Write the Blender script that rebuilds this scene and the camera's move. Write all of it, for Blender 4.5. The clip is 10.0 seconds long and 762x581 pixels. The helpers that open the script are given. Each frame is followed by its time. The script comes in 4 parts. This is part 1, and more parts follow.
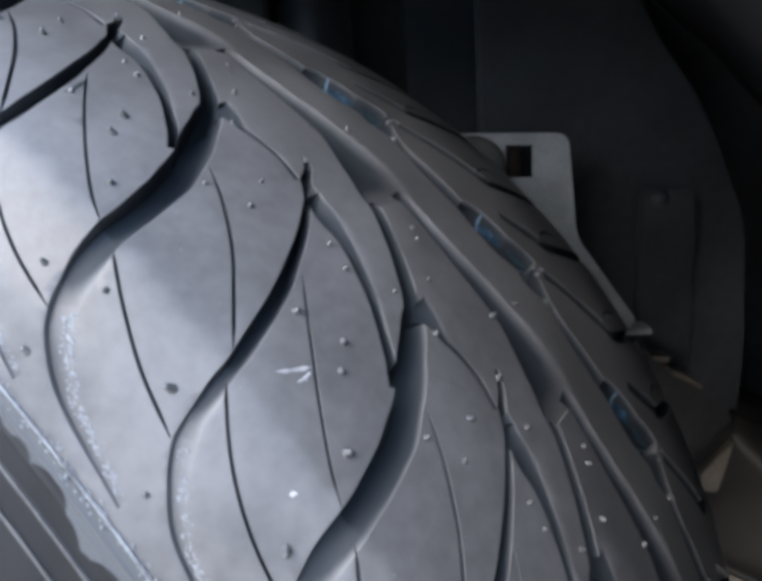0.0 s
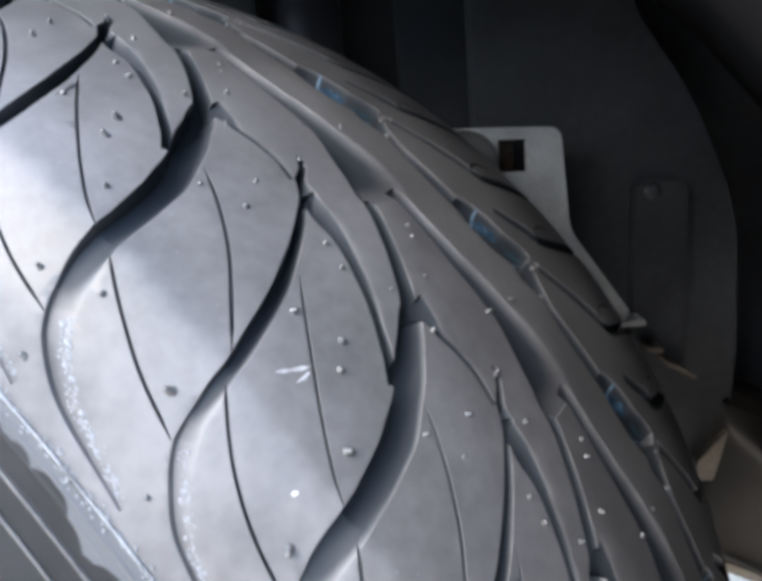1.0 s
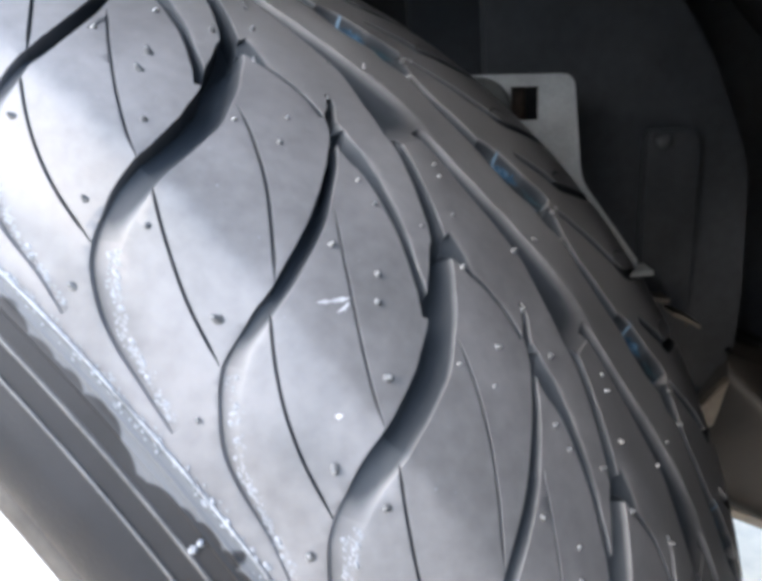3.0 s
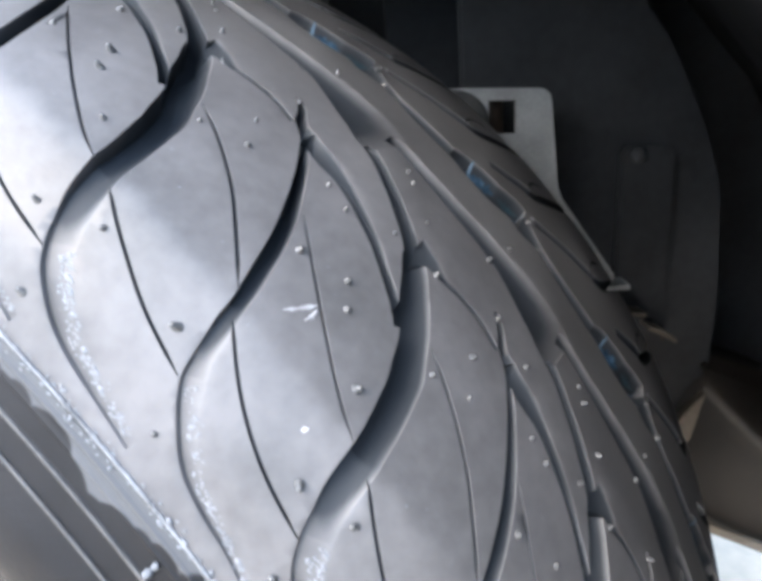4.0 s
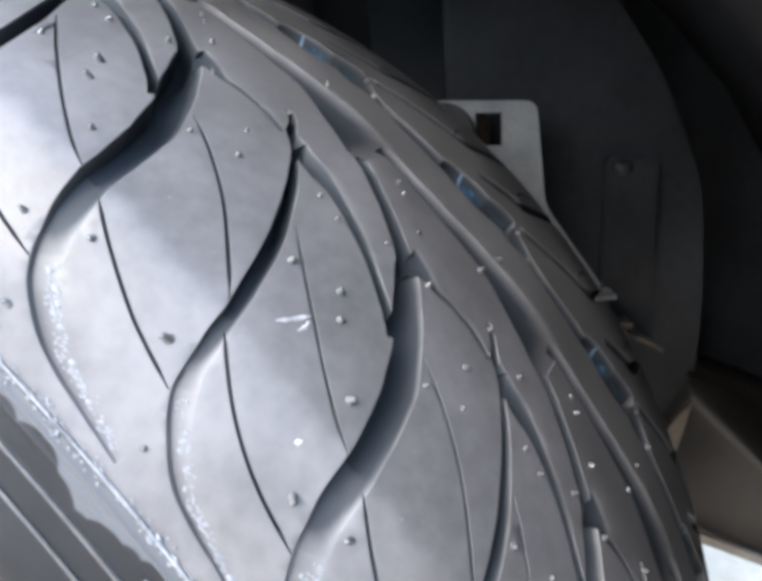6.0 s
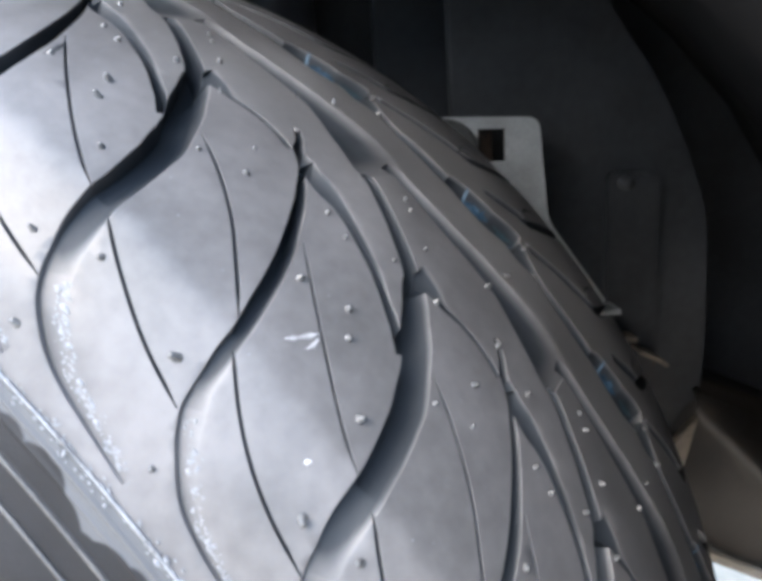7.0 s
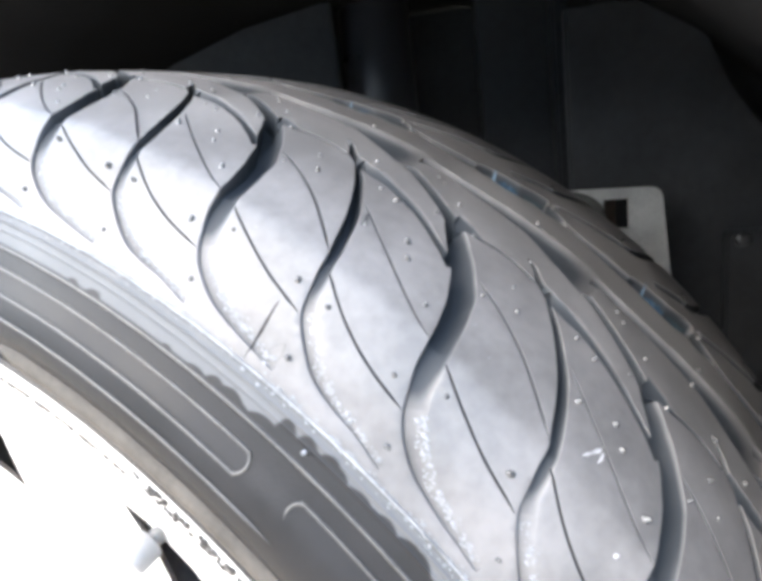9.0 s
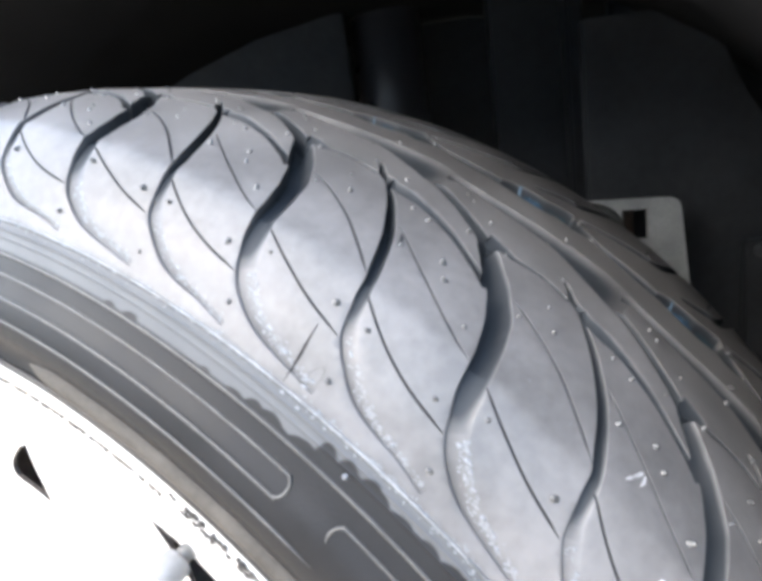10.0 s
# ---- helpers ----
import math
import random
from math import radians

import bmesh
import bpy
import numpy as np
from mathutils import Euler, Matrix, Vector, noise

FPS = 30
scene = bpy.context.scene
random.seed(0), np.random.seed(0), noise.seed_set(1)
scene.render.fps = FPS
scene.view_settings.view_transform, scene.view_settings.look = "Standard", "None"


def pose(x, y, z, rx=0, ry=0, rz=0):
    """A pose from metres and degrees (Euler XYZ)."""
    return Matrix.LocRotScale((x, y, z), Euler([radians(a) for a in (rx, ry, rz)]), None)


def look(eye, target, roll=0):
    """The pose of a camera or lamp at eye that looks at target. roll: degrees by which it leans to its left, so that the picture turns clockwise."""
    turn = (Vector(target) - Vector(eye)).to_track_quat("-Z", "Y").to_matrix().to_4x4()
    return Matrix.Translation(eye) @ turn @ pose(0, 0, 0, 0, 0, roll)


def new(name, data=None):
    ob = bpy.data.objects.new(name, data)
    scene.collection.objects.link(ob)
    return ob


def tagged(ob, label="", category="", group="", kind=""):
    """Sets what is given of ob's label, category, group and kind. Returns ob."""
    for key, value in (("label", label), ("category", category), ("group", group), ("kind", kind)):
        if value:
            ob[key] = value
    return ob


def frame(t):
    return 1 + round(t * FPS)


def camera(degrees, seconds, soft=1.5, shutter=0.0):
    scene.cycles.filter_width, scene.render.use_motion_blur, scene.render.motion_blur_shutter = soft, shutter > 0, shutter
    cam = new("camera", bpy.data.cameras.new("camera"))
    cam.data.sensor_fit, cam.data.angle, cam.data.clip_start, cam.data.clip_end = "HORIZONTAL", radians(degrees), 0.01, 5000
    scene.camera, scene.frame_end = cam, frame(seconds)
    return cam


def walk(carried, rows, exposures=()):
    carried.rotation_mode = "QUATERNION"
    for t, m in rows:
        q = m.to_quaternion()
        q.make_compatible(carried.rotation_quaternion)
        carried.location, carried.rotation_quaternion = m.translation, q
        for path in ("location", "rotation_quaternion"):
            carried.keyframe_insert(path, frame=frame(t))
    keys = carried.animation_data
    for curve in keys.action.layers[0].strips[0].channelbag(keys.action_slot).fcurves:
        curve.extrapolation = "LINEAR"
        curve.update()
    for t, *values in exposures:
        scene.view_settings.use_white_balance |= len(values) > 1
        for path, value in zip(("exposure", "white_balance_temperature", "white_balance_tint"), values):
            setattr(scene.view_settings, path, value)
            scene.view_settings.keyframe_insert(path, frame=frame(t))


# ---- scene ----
# ---- camera and walk ----
cam = camera(65.61, 10.0, soft=4.6)
ROWS = [
    (0.0, -0.0825, -0.2876, 0.5532, 73.99, 4.93, -62.04),
    (0.5, -0.0824, -0.2871, 0.5526, 73.85, 5.21, -62.05),
    (1.0, -0.0828, -0.2872, 0.5538, 73.48, 5.72, -62.87),
    (1.5, -0.0832, -0.2865, 0.5533, 72.69, 5.81, -63.00),
    (2.0, -0.0855, -0.2850, 0.5536, 70.23, 6.33, -63.18),
    (2.5, -0.0891, -0.2830, 0.5499, 69.25, 4.71, -62.47),
    (2.7, -0.0898, -0.2827, 0.5514, 69.13, 5.52, -62.41),
    (4.0, -0.0857, -0.2825, 0.5483, 70.75, 4.84, -64.78),
    (4.5, -0.0861, -0.2824, 0.5476, 70.72, 4.68, -64.55),
    (5.0, -0.0887, -0.2814, 0.5493, 70.98, 5.36, -64.81),
    (5.5, -0.0869, -0.2813, 0.5476, 71.19, 4.95, -64.90),
    (5.7, -0.0856, -0.2814, 0.5476, 71.19, 4.69, -65.74),
    (6.8, -0.0861, -0.2801, 0.5489, 73.15, 5.27, -66.26),
    (7.0, -0.0857, -0.2799, 0.5482, 73.27, 4.98, -66.07),
    (7.5, -0.0920, -0.2784, 0.5526, 72.60, 6.77, -65.38),
    (8.0, -0.1098, -0.2719, 0.5696, 72.22, 8.76, -64.49),
    (8.5, -0.1225, -0.2552, 0.5777, 74.93, 8.00, -62.42),
    (9.0, -0.1244, -0.2517, 0.5821, 75.98, 7.57, -61.38),
    (9.5, -0.1214, -0.2478, 0.5800, 75.99, 7.32, -61.22),
    (10.0, -0.1269, -0.2454, 0.5870, 76.45, 7.94, -60.98),
]
EXPOSURES = [(0.0, 2.58, 6400, 8), (0.5, 2.83, 6550, 8), (2.0, 3.19, 6700, 8), (7.0, 3.21, 6760, 8), (8.0, 3.44, 7010, 8), (8.5, 3.49, 7160, 8), (9.5, 3.17, 7160, 8), (10.0, 3.06, 7060, 8)]
walk(cam, [(t, pose(*p)) for t, *p in ROWS], EXPOSURES)

# ---- world and light ----
world = bpy.data.worlds.new("sky")
scene.world = world
world.use_nodes = True
wn = world.node_tree.nodes
sky = wn.new("ShaderNodeTexSky")
sky.sky_type, sky.sun_disc = "NISHITA", False
SUN_UP, SUN_TURN = 44.0, 292.0
sky.sun_elevation, sky.sun_rotation = radians(SUN_UP), radians(SUN_TURN)
sky.air_density, sky.dust_density = 1.0, 1.5
world.node_tree.links.new(sky.outputs["Color"], wn["Background"].inputs["Color"])
wn["Background"].inputs["Strength"].default_value = 0.15
sun = new("sun", bpy.data.lights.new("sun", "SUN"))
sun.data.energy, sun.data.angle, sun.data.color = 0.40, radians(90.0), (0.86, 0.97, 1.0)
sd = Vector((math.sin(radians(SUN_TURN)) * math.cos(radians(SUN_UP)), math.cos(radians(SUN_TURN)) * math.cos(radians(SUN_UP)), math.sin(radians(SUN_UP))))
sun.matrix_world = look(sd * 8, (0, 0, 0))


# ---- materials ----
def material(name, color, rough=0.5, metal=0.0, spec=0.5, vary=0.25, scale=40.0, bump=0.0, bump_scale=600.0, rough_vary=0.1, tint=None, fine=8.0):
    """A surface with colour and gloss varying at two scales and a fine relief."""
    m = bpy.data.materials.new(name)
    m.use_nodes = True
    nt = m.node_tree
    n, lk = nt.nodes, nt.links.new
    b = n["Principled BSDF"]
    b.inputs["Metallic"].default_value = metal
    b.inputs["Specular IOR Level"].default_value = spec
    co = n.new("ShaderNodeTexCoord")
    big = n.new("ShaderNodeTexNoise")
    big.inputs["Scale"].default_value, big.inputs["Detail"].default_value = scale, 5.0
    small = n.new("ShaderNodeTexNoise")
    small.inputs["Scale"].default_value, small.inputs["Detail"].default_value = scale * fine, 3.0
    for x in (big, small):
        lk(co.outputs["Object"], x.inputs["Vector"])
    mx = n.new("ShaderNodeMath")
    mx.operation = "MULTIPLY_ADD"
    lk(small.outputs["Fac"], mx.inputs[0])
    mx.inputs[1].default_value = 0.4
    lk(big.outputs["Fac"], mx.inputs[2])
    ramp = n.new("ShaderNodeValToRGB")
    e = ramp.color_ramp.elements
    e[0].position, e[1].position = 0.5, 0.95
    lo = [c * (1 - vary) for c in color]
    hi = [min(1.0, c * (1 + vary)) for c in (tint or color)]
    e[0].color, e[1].color = (*lo, 1), (*hi, 1)
    lk(mx.outputs[0], ramp.inputs["Fac"])
    lk(ramp.outputs["Color"], b.inputs["Base Color"])
    rr = n.new("ShaderNodeMapRange")
    rr.inputs["From Min"].default_value, rr.inputs["From Max"].default_value = 0.45, 1.0
    rr.inputs["To Min"].default_value, rr.inputs["To Max"].default_value = max(0.02, rough - rough_vary), min(1, rough + rough_vary)
    lk(mx.outputs[0], rr.inputs["Value"])
    lk(rr.outputs["Result"], b.inputs["Roughness"])
    if bump:
        t = n.new("ShaderNodeTexNoise")
        t.inputs["Scale"].default_value, t.inputs["Detail"].default_value = bump_scale, 4.0
        lk(co.outputs["Object"], t.inputs["Vector"])
        bp = n.new("ShaderNodeBump")
        bp.inputs["Strength"].default_value, bp.inputs["Distance"].default_value = bump, 0.0006
        lk(t.outputs["Fac"], bp.inputs["Height"])
        lk(bp.outputs["Normal"], b.inputs["Normal"])
    return m


RUBBER = material("tread_rubber", (0.1335, 0.130, 0.131), 0.43, vary=0.24, scale=38, bump=0.12, bump_scale=700, rough_vary=0.1)
nr_, lr_ = RUBBER.node_tree.nodes, RUBBER.node_tree.links.new
br_ = nr_["Principled BSDF"]
# mask that paints the grooves' shade into the rubber as a darker colour
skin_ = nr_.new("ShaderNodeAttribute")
skin_.attribute_name = "groove_shade"
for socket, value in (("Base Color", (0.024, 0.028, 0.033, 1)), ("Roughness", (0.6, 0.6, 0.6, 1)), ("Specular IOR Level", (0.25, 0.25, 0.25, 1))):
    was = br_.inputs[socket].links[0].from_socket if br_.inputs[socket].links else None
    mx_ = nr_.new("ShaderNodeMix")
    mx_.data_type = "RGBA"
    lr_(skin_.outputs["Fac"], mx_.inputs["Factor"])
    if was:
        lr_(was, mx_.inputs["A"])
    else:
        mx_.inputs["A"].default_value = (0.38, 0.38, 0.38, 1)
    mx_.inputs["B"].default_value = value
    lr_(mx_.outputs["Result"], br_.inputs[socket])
BUSH = material("bush_rubber", (0.075, 0.078, 0.075), 0.6, vary=0.3, scale=60)
SIDE = material("sidewall_rubber", (0.0115, 0.0117, 0.0130), 0.55, spec=0.29, vary=0.25, scale=60, bump=0.15, bump_scale=1200)
n_, lk_ = SIDE.node_tree.nodes, SIDE.node_tree.links.new
bs_ = n_["Principled BSDF"]
base_ = bs_.inputs["Base Color"].links[0].from_socket
tc_ = n_.new("ShaderNodeTexCoord")
sx_ = n_.new("ShaderNodeSeparateXYZ")
lk_(tc_.outputs["Object"], sx_.inputs[0])


def calc(op, a, b=None):
    m = n_.new("ShaderNodeMath")
    m.operation = op
    for i, v in enumerate((a, b)):
        if v is None:
            continue
        if isinstance(v, (int, float)):
            m.inputs[i].default_value = v
        else:
            lk_(v, m.inputs[i])
    return m.outputs[0]


radius_ = calc("SQRT", calc("ADD", calc("MULTIPLY", sx_.outputs["Y"], sx_.outputs["Y"]), calc("MULTIPLY", sx_.outputs["Z"], sx_.outputs["Z"])))
edge_ = n_.new("ShaderNodeMapRange")
edge_.inputs["From Min"].default_value, edge_.inputs["From Max"].default_value = -0.135, -0.185
edge_.inputs["To Min"].default_value, edge_.inputs["To Max"].default_value = 0.2738, 0.2798
lk_(sx_.outputs["Y"], edge_.inputs["Value"])
vor_ = n_.new("ShaderNodeTexVoronoi")
vor_.inputs["Scale"].default_value = 170.0
lk_(tc_.outputs["Object"], vor_.inputs["Vector"])
nz_ = n_.new("ShaderNodeTexNoise")
nz_.inputs["Scale"].default_value, nz_.inputs["Detail"].default_value = 45.0, 3.0
lk_(tc_.outputs["Object"], nz_.inputs["Vector"])
wav_ = calc("ADD", calc("MULTIPLY", vor_.outputs["Distance"], -0.0045), calc("MULTIPLY", calc("SUBTRACT", nz_.outputs["Fac"], 0.5), 0.007))
over_ = calc("SUBTRACT", radius_, calc("MAXIMUM", calc("ADD", edge_.outputs["Result"], wav_), 0.2731))
mask_ = n_.new("ShaderNodeMapRange")
mask_.inputs["From Min"].default_value, mask_.inputs["From Max"].default_value = 0.0, 0.0006
lk_(over_, mask_.inputs["Value"])
mixc_ = n_.new("ShaderNodeMix")
mixc_.data_type = "RGBA"
lk_(mask_.outputs["Result"], mixc_.inputs["Factor"])
lk_(base_, mixc_.inputs["A"])
mixc_.inputs["B"].default_value = (0.088, 0.091, 0.096, 1)
lk_(mixc_.outputs["Result"], bs_.inputs["Base Color"])
# lighter than the sidewall: light caught by raised edges is put into this colour
RIDGE = material("ridge_rubber", (0.085, 0.082, 0.078), 0.4, vary=0.3, scale=120, bump=0.2, bump_scale=1500)
NUB = material("nub_rubber", (0.12, 0.12, 0.12), 0.25, vary=0.3, scale=300)
PALE_BLUE = material("pale_blue_paint", (0.15, 0.23, 0.31), 0.2, vary=0.3, scale=300)
BLUE = material("blue_paint", (0.032, 0.066, 0.105), 0.25, vary=0.5, scale=300, bump=0.4, bump_scale=900)
TEAL = material("worn_blue_paint", (0.014, 0.034, 0.046), 0.35, vary=0.5, scale=300, bump=0.3, bump_scale=900)
CHALK = material("pale_scuff", (0.42, 0.42, 0.43), 0.6, vary=0.3, scale=500, bump=0.4)
FLAKE = material("soap_flakes", (0.185, 0.195, 0.21), 0.55, vary=0.3, scale=700)
DUST = material("pale_dust", (0.17, 0.18, 0.195), 0.55, vary=0.3, scale=700)
RIM = material("silver_paint", (0.72, 0.72, 0.72), 0.3, metal=0.35, vary=0.08, scale=30)
SCUFF = material("scuffed_alloy", (0.27, 0.255, 0.235), 0.6, metal=0.2, vary=0.7, scale=380, bump=0.8, bump_scale=500)
for nd in SCUFF.node_tree.nodes:
    if nd.type == "VALTORGB":
        nd.color_ramp.elements[0].position, nd.color_ramp.elements[1].position = 0.34, 0.44
        nd.color_ramp.elements[0].color, nd.color_ramp.elements[1].color = (0.05, 0.044, 0.04, 1), (0.52, 0.51, 0.49, 1)
# dark tone of the barrel; on the window reveals it is painted shade
RECESS = material("rim_recess", (0.068, 0.060, 0.056), 0.8, spec=0.2, vary=0.4, scale=30)
WORN = material("worn_disc", (0.34, 0.31, 0.29), 0.55, metal=0.2, vary=0.4, scale=40)
CAPGREY = material("cap_plastic", (0.20, 0.205, 0.215), 0.45, vary=0.15, scale=200)
SCRATCH = material("scratched_alloy", (0.06, 0.056, 0.053), 0.8, spec=0.15, vary=0.5, scale=300)
TAN = material("tan_rib", (0.074, 0.067, 0.059), 0.8, spec=0.2, vary=0.25, scale=80, bump=0.2)
LINER = material("liner_plastic", (0.029, 0.031, 0.034), 0.5, spec=0.3, vary=0.3, scale=20, bump=0.3, bump_scale=500)
STEEL = material("galvanised_steel", (0.37, 0.38, 0.375), 0.5, metal=0.25, vary=0.2, scale=60, bump=0.1)
RUSTY = material("rusted_steel", (0.035, 0.023, 0.016), 0.75, vary=0.6, scale=70, tint=(0.06, 0.037, 0.024), bump=0.6, bump_scale=300)
ARM = material("arm_paint", (0.014, 0.0115, 0.0095), 0.55, vary=0.5, scale=25, bump=0.3, bump_scale=250)
FELT = material("arch_felt", (0.007, 0.0068, 0.0068), 0.85, spec=0.1, vary=0.3, scale=30)
SKY_BLOCK = material("sky_block", (0.44, 0.44, 0.45), 0.9, vary=0.3, scale=3, bump=0.4, bump_scale=60)
ASPHALT = material("pale_concrete", (0.67, 0.53, 0.385), 0.85, vary=0.2, scale=6, bump=0.5, bump_scale=80)
PALE_TAB = material("pale_tan_steel", (0.12, 0.10, 0.078), 0.6, vary=0.3, scale=60, bump=0.2)
BODY = material("car_paint", (0.05, 0.05, 0.055), 0.3, vary=0.1, scale=5)


# ---- building helpers ----
def part(name, bm, mat, parent=None, label="", smooth=True, matrix=None):
    me = bpy.data.meshes.new(name)
    bm.to_mesh(me)
    bm.free()
    me.materials.append(mat)
    if smooth:
        me.shade_smooth()
    ob = new(name, me)
    ob.parent = parent
    if matrix is not None:
        ob.matrix_basis = matrix
    if label:
        ob["label"] = label
    return ob


def from_lists(name, verts, faces, mat, parent=None, label="", smooth=True):
    me = bpy.data.meshes.new(name)
    me.from_pydata(verts, [], faces)
    me.materials.append(mat)
    if smooth:
        me.shade_smooth()
    me.update()
    ob = new(name, me)
    ob.parent = parent
    if label:
        ob["label"] = label
    return ob


def box(bm, cx, cy, cz, sx, sy, sz, bevel=0.0, m=None):
    r = bmesh.ops.create_cube(bm, size=1.0)
    mat = Matrix.Translation((cx, cy, cz)) @ Matrix.Diagonal((sx, sy, sz, 1))
    bmesh.ops.transform(bm, matrix=(m or Matrix()) @ mat, verts=r["verts"])
    if bevel:
        es = list({e for v in r["verts"] for e in v.link_edges})
        bmesh.ops.bevel(bm, geom=es, offset=bevel, segments=2, profile=0.7, affect="EDGES")


def tube(bm, pts, radius, sides=10, closed=False):
    """A round bar along points; radius may be a list."""
    n = len(pts)
    rad = radius if isinstance(radius, (list, tuple)) else [radius] * n
    rings = []
    pts = [Vector(p) for p in pts]
    for i, p in enumerate(pts):
        a = pts[(i - 1) % n] if closed or i else p
        b = pts[(i + 1) % n] if closed or i < n - 1 else p
        d = (b - a).normalized()
        q = d.to_track_quat("Z", "Y").to_matrix()
        rings.append([bm.verts.new(p + q @ Vector((math.cos(k * math.tau / sides) * rad[i], math.sin(k * math.tau / sides) * rad[i], 0))) for k in range(sides)])
    for i in range(n if closed else n - 1):
        A, B = rings[i], rings[(i + 1) % n]
        off = 0
        if closed and i == n - 1:
            off = min(range(sides), key=lambda o: (A[0].co - B[o].co).length)
        for k in range(sides):
            bm.faces.new((A[k], A[(k + 1) % sides], B[(k + 1 + off) % sides], B[(k + off) % sides]))
    if not closed:
        bm.faces.new(rings[0][::-1])
        bm.faces.new(rings[-1])


def spline(pts, n):
    """n points evenly along a smooth curve through pts."""
    P = np.array(pts, float)
    Q = np.vstack([2 * P[0] - P[1], P, 2 * P[-1] - P[-2]])
    out = []
    for i in range(1, len(Q) - 2):
        for t in np.linspace(0, 1, 24, endpoint=False):
            a, b, c, d = Q[i - 1:i + 3]
            out.append(0.5 * (2 * b + (c - a) * t + (2 * a - 5 * b + 4 * c - d) * t * t + (3 * b - a - 3 * c + d) * t ** 3))
    out.append(P[-1])
    out = np.array(out)
    s = np.r_[0, np.cumsum(np.linalg.norm(np.diff(out, axis=0), axis=1))]
    g = np.linspace(0, s[-1], n)
    return np.stack([np.interp(g, s, out[:, k]) for k in range(P.shape[1])], 1)


# ---- the wheel's section: across the tyre x and radius, in mm ----
AXLE = 0.312
MID = 70.0
SECTION = [(-45.5, 249.5), (-46.6, 253.0), (-46.5, 257.5), (-45.0, 263.0), (-42.0, 268.0), (-39.6, 273.0), (-36.0, 281.0), (-33.0, 286.5), (-29.4, 293.2),
           (-20.7, 302.6), (-15.9, 305.2), (0.0, 309.6), (29.0, 313.7), (55.0, 314.6), (70.0, 314.7)]
outer = spline(SECTION, 400)
outer[-1] = (MID, 314.7)
full = np.vstack([outer, np.stack([2 * MID - outer[-2::-1, 0], outer[-2::-1, 1]], 1)])
arc = np.r_[0, np.cumsum(np.linalg.norm(np.diff(full, axis=0), axis=1))]
tang = np.gradient(full, arc, axis=0)
norm = np.stack([-tang[:, 1], tang[:, 0]], 1)
PITCH, THETA0 = 11.5566, 28.0
LEN = math.radians(PITCH) * 312.0


def arc_of(x):
    """Arc length along the section at x, on the tread and shoulders."""
    x = np.asarray(x, float)
    i0 = 60
    return np.interp(x, full[i0:-i0, 0], arc[i0:-i0])


def place(u, s, h=0.0):
    """Metres in the wheel's frame for u pitches round the tyre, arc s and height h in mm."""
    u, s, h = np.broadcast_arrays(np.asarray(u, float), np.asarray(s, float), np.asarray(h, float))
    x = np.interp(s, arc, full[:, 0]) + h * np.interp(s, arc, norm[:, 0])
    r = np.interp(s, arc, full[:, 1]) + h * np.interp(s, arc, norm[:, 1])
    th = np.radians(THETA0 + PITCH * u)
    return np.stack([x, -r * np.sin(th), r * np.cos(th)], -1) / 1000


def frame_at(u, s, h=0.0):
    """A pose on the tyre's skin: z outward, x round the tyre."""
    p = place(u, s, h)
    z = Vector(place(u, s, h + 1) - p).normalized()
    t = Vector(place(u + 0.01, s, h) - p).normalized()
    y = z.cross(t).normalized()
    m = Matrix((t, y, z)).transposed().to_4x4()
    m.translation = Vector(p)
    return m


# ---- the tread's grooves: one pitch, (x in mm, u in pitches) ----
def smooth(d):
    """Rounds the bends of a depth profile."""
    m = max(3, len(d) // 9) | 1
    return np.convolve(np.pad(d, m // 2, mode="edge"), np.ones(m) / m, "valid")


def ribbon(left, right, depth, wl=0.8, wr=0.8, n=60):
    L, R = spline([(u * LEN, float(arc_of(x))) for x, u in left], n), spline([(u * LEN, float(arc_of(x))) for x, u in right], n)
    c = (L + R) / 2
    t = np.gradient(c, axis=0)
    t /= np.linalg.norm(t, axis=1)[:, None]
    nn = np.stack([-t[:, 1], t[:, 0]], 1)
    w = np.abs(((L - R) * nn).sum(1)) / 2
    side = np.sign(((L - R) * nn).sum(1).mean())
    q, w = np.linspace(0, 1, n), np.maximum(w, 0.15)
    d = smooth(np.interp(q, [a for a, _ in depth], [b for _, b in depth]))
    walls = []
    for wall in (wl, wr) if side > 0 else (wr, wl):
        # a wall is given by its width in mm, or by its share of the groove's width along the groove
        wide = np.interp(q, [a for a, _ in wall], [b for _, b in wall]) * 2 * w if isinstance(wall, list) else np.full(n, wall)
        walls.append(np.maximum(np.minimum(wide, 2 * w - 0.15), 0.1))
    return dict(c=c, w=w, d=d, wp=walls[0], wm=walls[1])


